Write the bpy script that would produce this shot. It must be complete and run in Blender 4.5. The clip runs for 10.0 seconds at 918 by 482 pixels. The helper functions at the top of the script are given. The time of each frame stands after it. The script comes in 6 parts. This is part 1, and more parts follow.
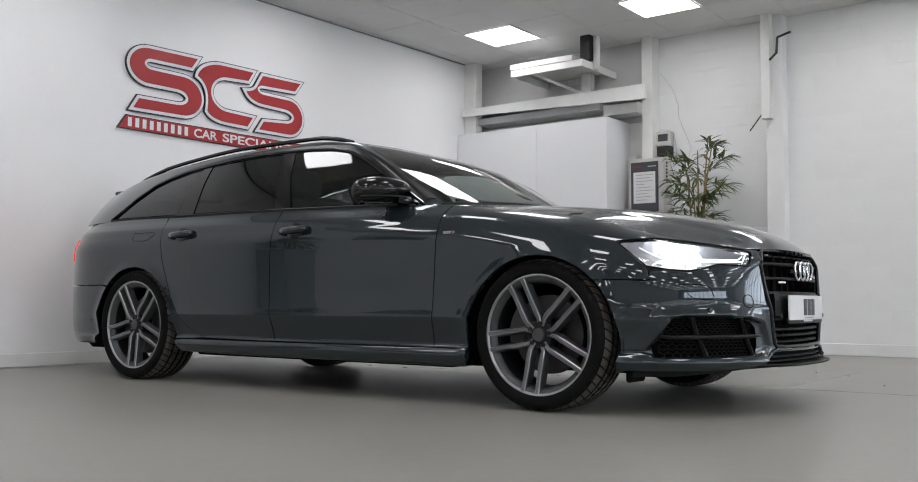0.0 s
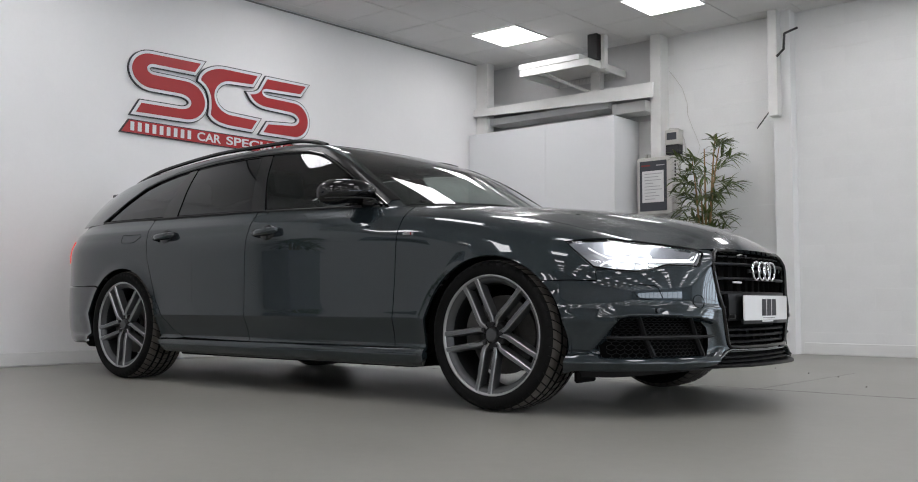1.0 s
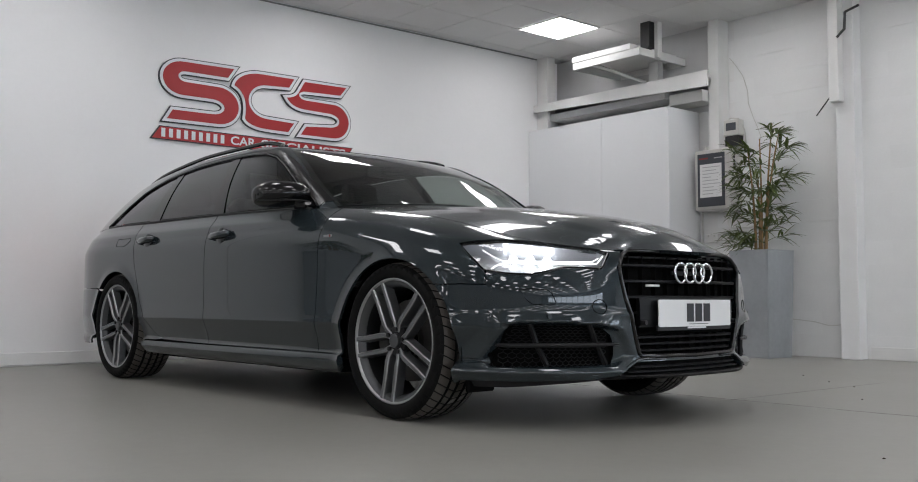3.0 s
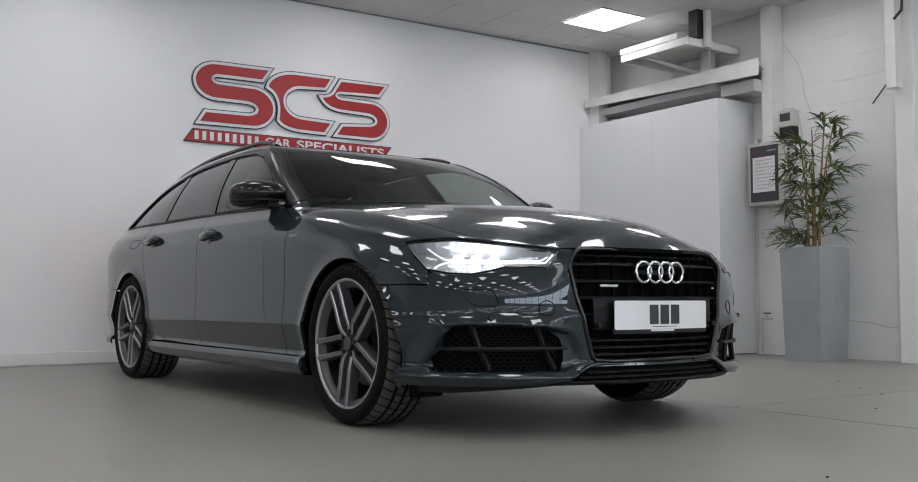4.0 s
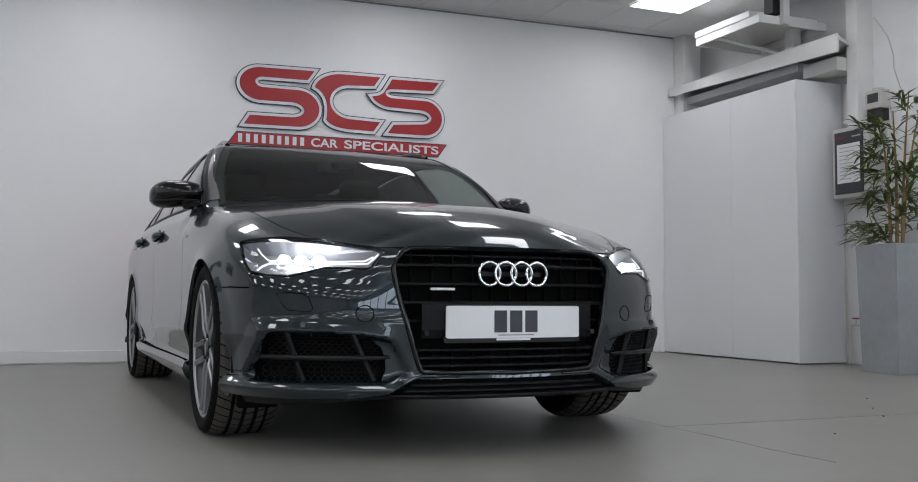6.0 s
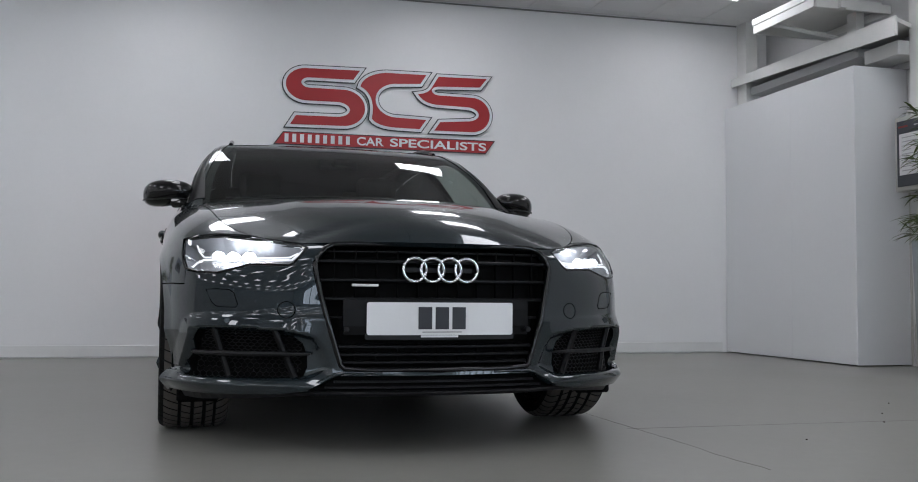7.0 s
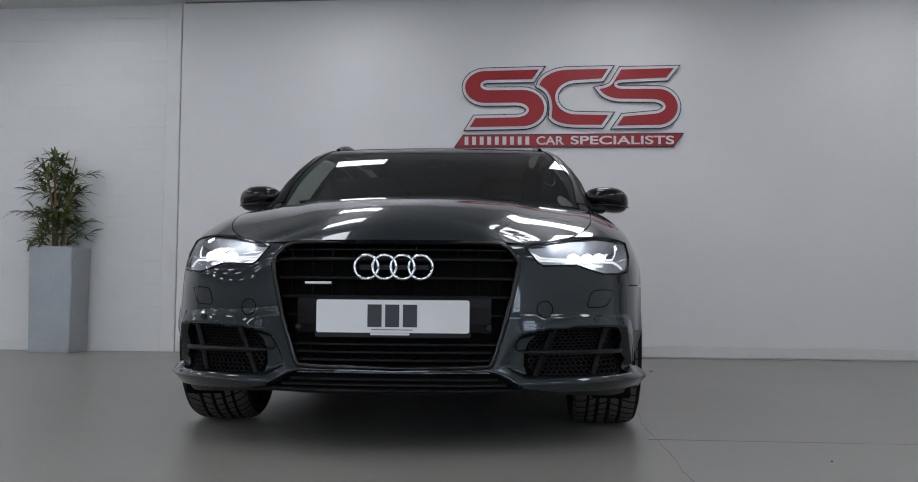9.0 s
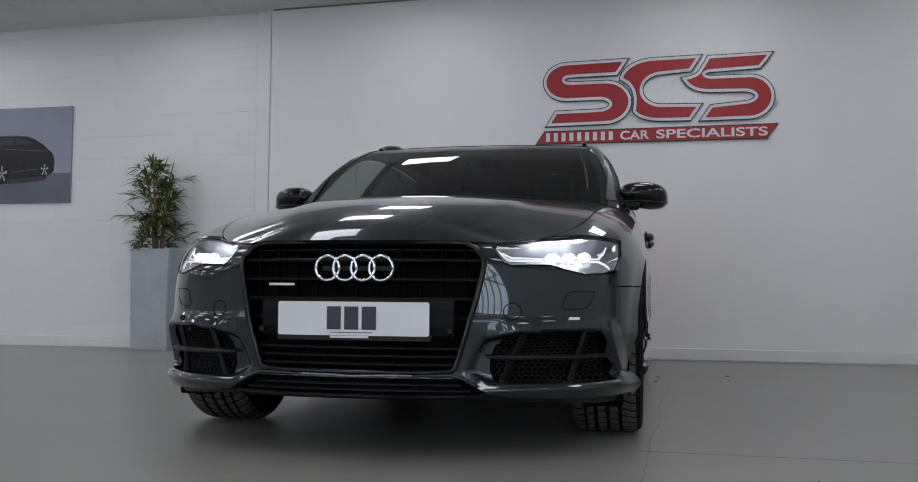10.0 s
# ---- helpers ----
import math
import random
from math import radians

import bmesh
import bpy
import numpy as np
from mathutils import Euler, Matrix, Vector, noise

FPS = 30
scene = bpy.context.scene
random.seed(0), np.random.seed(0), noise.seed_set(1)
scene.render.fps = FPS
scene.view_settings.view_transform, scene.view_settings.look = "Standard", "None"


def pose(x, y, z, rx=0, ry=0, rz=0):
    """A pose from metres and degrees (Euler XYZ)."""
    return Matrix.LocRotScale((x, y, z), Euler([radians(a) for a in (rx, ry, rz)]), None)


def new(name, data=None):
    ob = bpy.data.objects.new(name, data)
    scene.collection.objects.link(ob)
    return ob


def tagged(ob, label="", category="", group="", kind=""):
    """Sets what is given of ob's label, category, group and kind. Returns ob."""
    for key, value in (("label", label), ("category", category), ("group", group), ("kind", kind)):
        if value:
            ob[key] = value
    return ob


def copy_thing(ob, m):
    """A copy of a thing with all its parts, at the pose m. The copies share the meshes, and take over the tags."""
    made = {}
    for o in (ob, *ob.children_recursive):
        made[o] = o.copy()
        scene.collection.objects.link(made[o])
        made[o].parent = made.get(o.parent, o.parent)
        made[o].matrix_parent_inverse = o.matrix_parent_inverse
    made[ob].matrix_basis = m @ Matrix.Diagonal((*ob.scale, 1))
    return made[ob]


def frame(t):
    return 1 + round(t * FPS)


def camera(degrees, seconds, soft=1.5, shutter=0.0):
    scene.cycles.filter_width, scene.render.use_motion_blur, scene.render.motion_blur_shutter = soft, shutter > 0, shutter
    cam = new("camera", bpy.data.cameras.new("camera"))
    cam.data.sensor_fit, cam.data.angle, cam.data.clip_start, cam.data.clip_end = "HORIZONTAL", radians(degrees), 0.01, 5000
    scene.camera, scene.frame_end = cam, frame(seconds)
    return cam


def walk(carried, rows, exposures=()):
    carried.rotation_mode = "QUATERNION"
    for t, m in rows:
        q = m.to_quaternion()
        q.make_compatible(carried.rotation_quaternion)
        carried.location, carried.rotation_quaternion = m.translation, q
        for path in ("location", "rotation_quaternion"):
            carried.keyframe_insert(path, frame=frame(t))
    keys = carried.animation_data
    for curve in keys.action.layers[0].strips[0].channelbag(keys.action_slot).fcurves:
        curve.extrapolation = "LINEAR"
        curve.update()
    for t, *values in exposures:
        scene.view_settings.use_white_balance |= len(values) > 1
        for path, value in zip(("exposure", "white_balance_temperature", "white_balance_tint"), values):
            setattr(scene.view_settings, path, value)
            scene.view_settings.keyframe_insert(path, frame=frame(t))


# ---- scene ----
cam = camera(51.19, 10.0, soft=1.0)
PATH = [
    (0, 0.000, 0.000, 0.479, 37.22, 3.69, -0.18),
    (0.5, 0.168, 0.099, 0.482, 38.58, 3.67, -0.13),
    (1, 0.353, 0.238, 0.485, 40.11, 3.65, -0.11),
    (1.5, 0.540, 0.416, 0.488, 41.92, 3.64, -0.07),
    (2, 0.722, 0.627, 0.497, 44.08, 3.58, -0.09),
    (2.5, 0.877, 0.867, 0.509, 46.57, 3.52, -0.13),
    (4, 1.265, 1.738, 0.524, 55.69, 3.45, -0.06),
    (4.5, 1.379, 2.076, 0.523, 59.01, 3.47, -0.11),
    (5, 1.468, 2.423, 0.527, 62.12, 3.49, -0.19),
    (5.5, 1.549, 2.748, 0.533, 64.81, 3.49, -0.31),
    (6, 1.616, 3.073, 0.543, 67.50, 3.42, -0.32),
    (7.5, 1.835, 4.040, 0.540, 79.05, 3.31, -0.43),
    (8, 1.839, 4.348, 0.524, 83.81, 3.48, -0.27),
    (8.5, 1.837, 4.659, 0.523, 88.82, 3.45, -0.26),
    (9, 1.813, 4.982, 0.534, 93.85, 3.26, -0.47),
    (9.5, 1.708, 5.290, 0.538, 98.58, 3.24, -0.41),
    (10, 1.592, 5.597, 0.546, 103.04, 3.16, -0.47),
]
walk(cam, [(t, pose(x, y, z, 90 + pitch, roll, yaw)) for t, x, y, z, yaw, pitch, roll in PATH],
     [(0.0, 0.00, 6500, 12), (2.5, -0.19, 6500, 12), (4.0, -0.24, 6450, 12), (5.0, -0.28, 6400, 12), (6.0, -0.37, 6300, 12), (7.5, -0.58, 6200, 12), (9.0, -0.70, 6200, 13), (10.0, -0.72, 6200, 13)])

# ---- light and exposure ----
world = bpy.data.worlds.new("world")
scene.world = world
world.use_nodes = True
world.node_tree.nodes["Background"].inputs[0].default_value = (0.75, 0.82, 0.9, 1)
world.node_tree.nodes["Background"].inputs[1].default_value = 0.25
PANEL_GLOW = 12.5        # ceiling light diffusers
LAMP_GLOW = 26.0       # head lamp emitters

# ---- materials ----


def mat(name, base, rough=0.5, metal=0.0, vary=0.12, scale=4.0, bump=0.0, fine=120.0, coat=0.0, emit=0.0, rough_vary=0.1, island=0.0):
    """Principled surface with two scales of tone, gloss variation and fine relief."""
    m = bpy.data.materials.new(name)
    m.use_nodes = True
    nt = m.node_tree
    b = nt.nodes["Principled BSDF"]
    add = nt.nodes.new
    b.inputs["Roughness"].default_value = rough
    b.inputs["Metallic"].default_value = metal
    b.inputs["Coat Weight"].default_value = coat
    b.inputs["Coat Roughness"].default_value = 0.03
    c = (*base, 1)
    b.inputs["Base Color"].default_value = c
    if vary or bump:
        tc = add("ShaderNodeTexCoord")
        n1 = add("ShaderNodeTexNoise")
        n1.inputs["Scale"].default_value = scale
        n1.inputs["Detail"].default_value = 6
        n2 = add("ShaderNodeTexNoise")
        n2.inputs["Scale"].default_value = fine
        n2.inputs["Detail"].default_value = 3
        for n in (n1, n2):
            nt.links.new(tc.outputs["Object"], n.inputs["Vector"])
        mix = add("ShaderNodeMath")
        mix.operation = "MULTIPLY_ADD"
        mix.inputs[1].default_value = 0.35
        nt.links.new(n2.outputs["Fac"], mix.inputs[0])
        nt.links.new(n1.outputs["Fac"], mix.inputs[2])
        ramp = add("ShaderNodeMapRange")
        ramp.inputs["From Min"].default_value = 0.4
        ramp.inputs["From Max"].default_value = 0.95
        ramp.inputs["To Min"].default_value = 1 - vary
        ramp.inputs["To Max"].default_value = 1 + vary
        nt.links.new(mix.outputs[0], ramp.inputs["Value"])
        tone = ramp.outputs["Result"]
        if island:
            info = add("ShaderNodeObjectInfo")
            rr = add("ShaderNodeMapRange")
            rr.inputs["To Min"].default_value = 1 - island
            rr.inputs["To Max"].default_value = 1 + island
            nt.links.new(info.outputs["Random"], rr.inputs["Value"])
            mm = add("ShaderNodeMath")
            mm.operation = "MULTIPLY"
            nt.links.new(tone, mm.inputs[0])
            nt.links.new(rr.outputs["Result"], mm.inputs[1])
            tone = mm.outputs[0]
        vm = add("ShaderNodeVectorMath")
        vm.operation = "SCALE"
        vm.inputs[0].default_value = base
        nt.links.new(tone, vm.inputs["Scale"])
        nt.links.new(vm.outputs[0], b.inputs["Base Color"])
        r2 = add("ShaderNodeMapRange")
        r2.inputs["From Min"].default_value = 0.3
        r2.inputs["From Max"].default_value = 0.7
        r2.inputs["To Min"].default_value = max(0.02, rough * (1 - rough_vary))
        r2.inputs["To Max"].default_value = min(1, rough * (1 + rough_vary))
        nt.links.new(n1.outputs["Fac"], r2.inputs["Value"])
        nt.links.new(r2.outputs["Result"], b.inputs["Roughness"])
        if bump:
            bp = add("ShaderNodeBump")
            bp.inputs["Strength"].default_value = bump
            bp.inputs["Distance"].default_value = 0.004
            nt.links.new(mix.outputs[0], bp.inputs["Height"])
            nt.links.new(bp.outputs[0], b.inputs["Normal"])
    if emit:
        b.inputs["Emission Color"].default_value = c
        b.inputs["Emission Strength"].default_value = emit
    return m


def glass_mat(name, tint, clear, rough=0.0):
    """Thin pane: tinted see-through with a glossy skin."""
    m = bpy.data.materials.new(name)
    m.use_nodes = True
    nt = m.node_tree
    nt.nodes.remove(nt.nodes["Principled BSDF"])
    out = nt.nodes["Material Output"]
    tr = nt.nodes.new("ShaderNodeBsdfTransparent")
    tr.inputs[0].default_value = (*[c * clear for c in tint], 1)
    gl = nt.nodes.new("ShaderNodeBsdfGlossy")
    gl.inputs["Roughness"].default_value = rough
    gl.inputs["Color"].default_value = (1, 1, 1, 1)
    lw = nt.nodes.new("ShaderNodeLayerWeight")
    lw.inputs["Blend"].default_value = 0.5
    pw = nt.nodes.new("ShaderNodeMath")
    pw.operation = "POWER"
    pw.inputs[1].default_value = 5.0
    nt.links.new(lw.outputs["Facing"], pw.inputs[0])
    fr = nt.nodes.new("ShaderNodeMath")
    fr.operation = "MULTIPLY_ADD"
    fr.inputs[1].default_value = 0.93
    fr.inputs[2].default_value = 0.048
    nt.links.new(pw.outputs[0], fr.inputs[0])
    mx = nt.nodes.new("ShaderNodeMixShader")
    nt.links.new(fr.outputs[0], mx.inputs[0])
    nt.links.new(tr.outputs[0], mx.inputs[1])
    nt.links.new(gl.outputs[0], mx.inputs[2])
    nt.links.new(mx.outputs[0], out.inputs["Surface"])
    return m


PLASTER = mat("white_plaster", (0.80, 0.80, 0.80), 0.6, vary=0.025, scale=1.3, bump=0.04, fine=40)
BLOCK = mat("painted_block", (0.765, 0.77, 0.765), 0.5, vary=0.035, scale=3.0, bump=0.12, fine=60, island=0.012)
JOINT = mat("painted_joint", (0.74, 0.74, 0.73), 0.7, vary=0.04, bump=0.1)
BOARD = mat("white_board", (0.76, 0.77, 0.78), 0.38, vary=0.02, scale=1.0, fine=30)
GLOSSWHITE = mat("white_gloss_paint", (0.72, 0.72, 0.7), 0.4, vary=0.05, scale=6, bump=0.05)
DARKVOID = mat("dark_duct", (0.012, 0.012, 0.013), 0.6, vary=0.2)
TILE = mat("ceiling_tile", (0.70, 0.70, 0.70), 0.9, vary=0.05, scale=2.0, bump=0.25, fine=90)
GREYWALL = mat("grey_wall_paint", (0.52, 0.52, 0.52), 0.6, vary=0.08, scale=1.0)
SKIRT = mat("skirting_paint", (0.72, 0.72, 0.71), 0.6, vary=0.04, scale=5)
RECESSGREY = mat("grey_recess_wall", (0.55, 0.55, 0.55), 0.7, vary=0.10, scale=2.2, bump=0.15)
GALV = mat("brushed_zinc", (0.39, 0.415, 0.435), 0.42, metal=0.5, vary=0.14, scale=3.0, fine=25, rough_vary=0.25)
STEELGREY = mat("grey_enamel", (0.55, 0.54, 0.51), 0.45, vary=0.04)
BLACKPL = mat("black_plastic", (0.015, 0.015, 0.016), 0.45, vary=0.15, bump=0.05)
PAPER = mat("paper", (0.75, 0.75, 0.75), 0.6, vary=0.03)
PRINTGREY = mat("printed_grey", (0.42, 0.42, 0.43), 0.6, vary=0.03)
PRINTRED = mat("printed_red", (0.22, 0.03, 0.03), 0.6, vary=0.03)
DARKPRINT = mat("dark_print", (0.045, 0.05, 0.06), 0.4, vary=0.05)
WINDOWSKY = mat("daylight_sky", (0.8, 0.9, 1.0), 1.0, vary=0, emit=6.0)
DIFFUSER = mat("light_diffuser", (0.99, 0.985, 1.0), 0.6, vary=0, emit=PANEL_GLOW)


def floor_material():
    m = mat("painted_concrete", (0.248, 0.245, 0.221), 0.36, vary=0.10, scale=0.9, bump=0.010, fine=16, rough_vary=0.10)
    nt = m.node_tree
    b = nt.nodes["Principled BSDF"]
    b.inputs["Specular IOR Level"].default_value = 0.38
    src = b.inputs["Base Color"].links[0].from_socket
    tc = nt.nodes.new("ShaderNodeTexCoord")
    # scuffs: thin stretched noise
    mp = nt.nodes.new("ShaderNodeMapping")
    mp.inputs["Scale"].default_value = (0.7, 5.0, 1)
    mp.inputs["Rotation"].default_value = (0, 0, 0.5)
    nz = nt.nodes.new("ShaderNodeTexNoise")
    nz.inputs["Scale"].default_value = 3.0
    nz.inputs["Detail"].default_value = 3
    nz.inputs["Roughness"].default_value = 0.5
    nt.links.new(tc.outputs["Object"], mp.inputs[0])
    nt.links.new(mp.outputs[0], nz.inputs["Vector"])
    r = nt.nodes.new("ShaderNodeMapRange")
    r.inputs["From Min"].default_value = 0.45
    r.inputs["From Max"].default_value = 0.80
    r.inputs["To Min"].default_value = 0
    r.inputs["To Max"].default_value = 0.02
    nt.links.new(nz.outputs["Fac"], r.inputs["Value"])
    # specks of grit
    vo = nt.nodes.new("ShaderNodeTexVoronoi")
    vo.inputs["Scale"].default_value = 5.0
    nt.links.new(tc.outputs["Object"], vo.inputs["Vector"])
    r2 = nt.nodes.new("ShaderNodeMapRange")
    r2.inputs["From Min"].default_value = 0.008
    r2.inputs["From Max"].default_value = 0.016
    r2.inputs["To Min"].default_value = 0.2
    r2.inputs["To Max"].default_value = 0.0
    nt.links.new(vo.outputs["Distance"], r2.inputs["Value"])
    mx = nt.nodes.new("ShaderNodeMath")
    mx.operation = "MAXIMUM"
    nt.links.new(r.outputs["Result"], mx.inputs[0])
    nt.links.new(r2.outputs["Result"], mx.inputs[1])
    mix = nt.nodes.new("ShaderNodeMix")
    mix.data_type = "RGBA"
    nt.links.new(mx.outputs[0], mix.inputs["Factor"])
    nt.links.new(src, mix.inputs["A"])
    mix.inputs["B"].default_value = (0.20, 0.192, 0.178, 1)
    nt.links.new(mix.outputs["Result"], b.inputs["Base Color"])
    return m


FLOOR = floor_material()

# ---- builders ----


def thing(name, at=(0, 0, 0), label="", category="", group="", kind="", turn=0.0):
    ob = new(name)
    ob.empty_display_size = 0.1
    ob.matrix_world = pose(*at, 0, 0, turn)
    return tagged(ob, label, category, group, kind)


def part(name, bm, material, parent=None, label="", smooth=False, keep=False):
    """Links a bmesh as one mesh object under a thing or part, in that thing's own axes."""
    me = bpy.data.meshes.new(name)
    bm.to_mesh(me)
    bm.free()
    me.materials.append(material)
    if smooth:
        me.polygons.foreach_set("use_smooth", [True] * len(me.polygons))
    ob = new(name, me)
    if parent is not None:
        ob.parent = parent
    return tagged(ob, label)


def single(name, bm, material, label, category, group="", kind="", smooth=False):
    ob = part(name, bm, material, None, label, smooth)
    return tagged(ob, label, category, group, kind)


def add_box(bm, x0, y0, z0, x1, y1, z1, bevel=0.0, seg=1):
    vs = bmesh.ops.create_cube(bm, size=1)["verts"]
    for v in vs:
        v.co = Vector((x0 + (v.co.x + 0.5) * (x1 - x0), y0 + (v.co.y + 0.5) * (y1 - y0), z0 + (v.co.z + 0.5) * (z1 - z0)))
    if bevel:
        es = list({e for v in vs for e in v.link_edges})
        bmesh.ops.bevel(bm, geom=es, offset=bevel, segments=seg, profile=0.5, affect="EDGES")
    return bm


def box_bm(*a, **k):
    return add_box(bmesh.new(), *a, **k)


def add_prism(bm, outline, lift):
    """A closed outline (3D points) pushed along the vector lift into a solid."""
    f = bm.faces.new([bm.verts.new(p) for p in outline])
    r = bmesh.ops.extrude_face_region(bm, geom=[f])
    bmesh.ops.translate(bm, verts=[g for g in r["geom"] if isinstance(g, bmesh.types.BMVert)], vec=lift)
    bmesh.ops.recalc_face_normals(bm, faces=bm.faces)
    return bm


def add_tube(bm, pts, r, sides=8, caps=True, closed=False):
    """A round tube along points; r is a radius or one radius a point."""
    pts = [Vector(p) for p in pts]
    n = len(pts)
    rings = []
    up = Vector((0.13, 0.27, 0.95)).normalized()
    for i, p in enumerate(pts):
        a = pts[(i - 1) % n] if (i or closed) else p
        b = pts[(i + 1) % n] if (i < n - 1 or closed) else p
        d = (b - a).normalized()
        s = d.cross(up)
        if s.length < 0.05:
            s = d.cross(Vector((1, 0, 0)))
        s.normalize()
        t = s.cross(d)
        rad = r[i] if isinstance(r, (list, tuple)) else r
        rings.append([bm.verts.new(p + rad * (math.cos(q) * s + math.sin(q) * t)) for q in [2 * math.pi * k / sides for k in range(sides)]])
    m = n if closed else n - 1
    for i in range(m):
        A, B = rings[i], rings[(i + 1) % n]
        for k in range(sides):
            bm.faces.new((A[k], A[(k + 1) % sides], B[(k + 1) % sides], B[k]))
    if caps and not closed:
        bm.faces.new(rings[0])
        bm.faces.new(list(reversed(rings[-1])))
    return bm


def tube_bm(*a, **k):
    bm = add_tube(bmesh.new(), *a, **k)
    bmesh.ops.recalc_face_normals(bm, faces=bm.faces)
    return bm


# ---- the room ----
WX, WB = -6.74, -6.80       # faces of the sign wall and of the block wall beside it
BY = 9.34                   # face of the back wall
CZ = 3.30                   # ceiling
EX, SY = 18.5, -10.5        # far walls behind the camera


def sag(y):
    """The suspended ceiling falls slightly towards the open side."""
    return 0.0125 * (min(7.6, max(-2.0, y)) - 7.6)


single("floor", box_bm(-7.0, SY - 0.2, -0.15, EX + 0.2, BY + 0.2, 0.0), FLOOR, "grey painted concrete showroom floor with faint scuffs", "floor", kind="structure")


def ceiling():
    bm = bmesh.new()
    add_box(bm, -7.0, SY, CZ + 0.02, EX, BY + 0.1, CZ + 0.12)
    x = -5.975 - 0.6 * 2
    n = 0
    while x < EX:
        y = 7.915 + 0.6 * 3
        while y > SY:
            x0, x1, y0, y1 = max(x + 0.003, -6.98), min(x + 0.597, EX), max(y + 0.003, SY), min(y + 0.597, BY + 0.1)
            if x1 > x0 and y1 > y0:
                add_box(bm, x0, y0, CZ - random.uniform(0.0, 0.0015), x1, y1, CZ + 0.03)
            y -= 0.6
        x += 0.6
    for v in bm.verts:
        v.co.z += sag(v.co.y)
    single("ceiling", bm, TILE, "suspended ceiling of pale grey square mineral tiles", "ceiling", kind="structure")


ceiling()


def ceiling_light():
    t = thing("ceiling_light", (-5.675, 8.215, CZ), "square white LED ceiling panel, lit", "ceiling light", "ceiling lights")
    bm = bmesh.new()
    for a in (0, 1):
        for s in (-1, 1):
            e = [-0.297, -0.297, -0.012, 0.297, 0.297, 0.012]
            e[a], e[a + 3] = (-0.297, -0.283) if s < 0 else (0.283, 0.297)
            if a == 1:
                e[0], e[3] = -0.283, 0.283
            add_box(bm, *e)
    part("frame", bm, GLOSSWHITE, t, "thin white trim")
    part("diffuser", box_bm(-0.283, -0.283, -0.008, 0.283, 0.283, 0.010), DIFFUSER, t, "glowing white diffuser")
    for i in range(13):
        for j in range(8):
            if i or j:
                copy_thing(t, pose(-5.675 + 1.8 * i, 8.215 - 2.4 * j, CZ + sag(8.215 - 2.4 * j), 0.716 if 0 < j < 4 else 0))


ceiling_light()

single("wall_west", box_bm(WX - 0.25, 1.825, 0, WX, BY + 0.1, CZ), PLASTER, "smooth white plastered wall carrying the red sign", "wall", kind="structure")
w = single("wall_west_block", box_bm(WB - 0.19, SY, 0, WB - 0.004, 1.67, CZ), JOINT, "white painted block wall with faint joints", "wall", kind="structure")
single("pilaster", box_bm(WB - 0.19, 1.67, 0, WX - 0.022, 1.807, CZ, bevel=0.005), BLOCK, "white painted pilaster beside the block wall", "pilaster", kind="structure")
n_ = single("wall_north", box_bm(WX, BY + 0.004, 0, 4.0, BY + 0.2, CZ), JOINT, "white painted brick and block wall", "wall", kind="structure")
for nm, e in (("wall_north_sill", (4.0, 11.2, 0.0, 0.7)), ("wall_north_lintel", (4.0, 11.2, 2.7, CZ)), ("wall_north_pier", (11.2, EX + 0.2, 0.0, CZ))):
    single(nm, box_bm(e[0], BY + 0.004, e[2], e[1], BY + 0.2, e[3]), PLASTER, "white painted wall beside the workshop window", "wall", kind="structure")
wn = thing("window_2", (4.0, BY, 0.7), "white framed window with many panes and daylight outside", "window", kind="structure")
for i in range(9):
    part("mullion", box_bm(0.9 * i - 0.035, 0.06, 0, 0.9 * i + 0.035, 0.15, 2.0), GLOSSWHITE, wn)
for z in (0, 0.95, 1.93):
    part("transom", box_bm(0, 0.07, z, 7.2, 0.14, z + 0.07), GLOSSWHITE, wn)
part("backdrop", box_bm(-0.6, 0.5, -0.3, 7.8, 0.52, 2.3), WINDOWSKY, wn, "bright daylight outside")
single("wall_south", box_bm(-7.0, SY - 0.2, 0, EX + 0.2, SY, CZ), GREYWALL, "plain grey wall", "wall", kind="structure")
# east wall with a wide shop window
for nm, a in (("wall_east_sill", (0, 0.5)), ("wall_east_lintel", (2.6, CZ))):
    single(nm, box_bm(EX, SY, a[0], EX + 0.2, BY, a[1]), GREYWALL, "plain grey wall", "wall", kind="structure")
for a in ((SY, -8.0), (6.5, BY)):
    single("wall_east_pier", box_bm(EX, a[0], 0.5, EX + 0.2, a[1], 2.6), GREYWALL, "plain grey wall", "wall", kind="structure")
wn = thing("window_1", (EX, -8.0, 0.5), "wide aluminium shop window with daylight outside", "window", kind="structure")
for i in range(11):
    part("mullion", box_bm(0.05, 1.45 * i - 0.04, 0, 0.15, 1.45 * i + 0.04, 2.1), BLACKPL, wn)
for z in (0, 1.3, 2.03):
    part("transom", box_bm(0.06, 0, z, 0.14, 14.5, z + 0.07), BLACKPL, wn)
part("backdrop", box_bm(0.6, -2, -0.4, 0.62, 16.5, 2.6), WINDOWSKY, wn, "bright daylight outside")

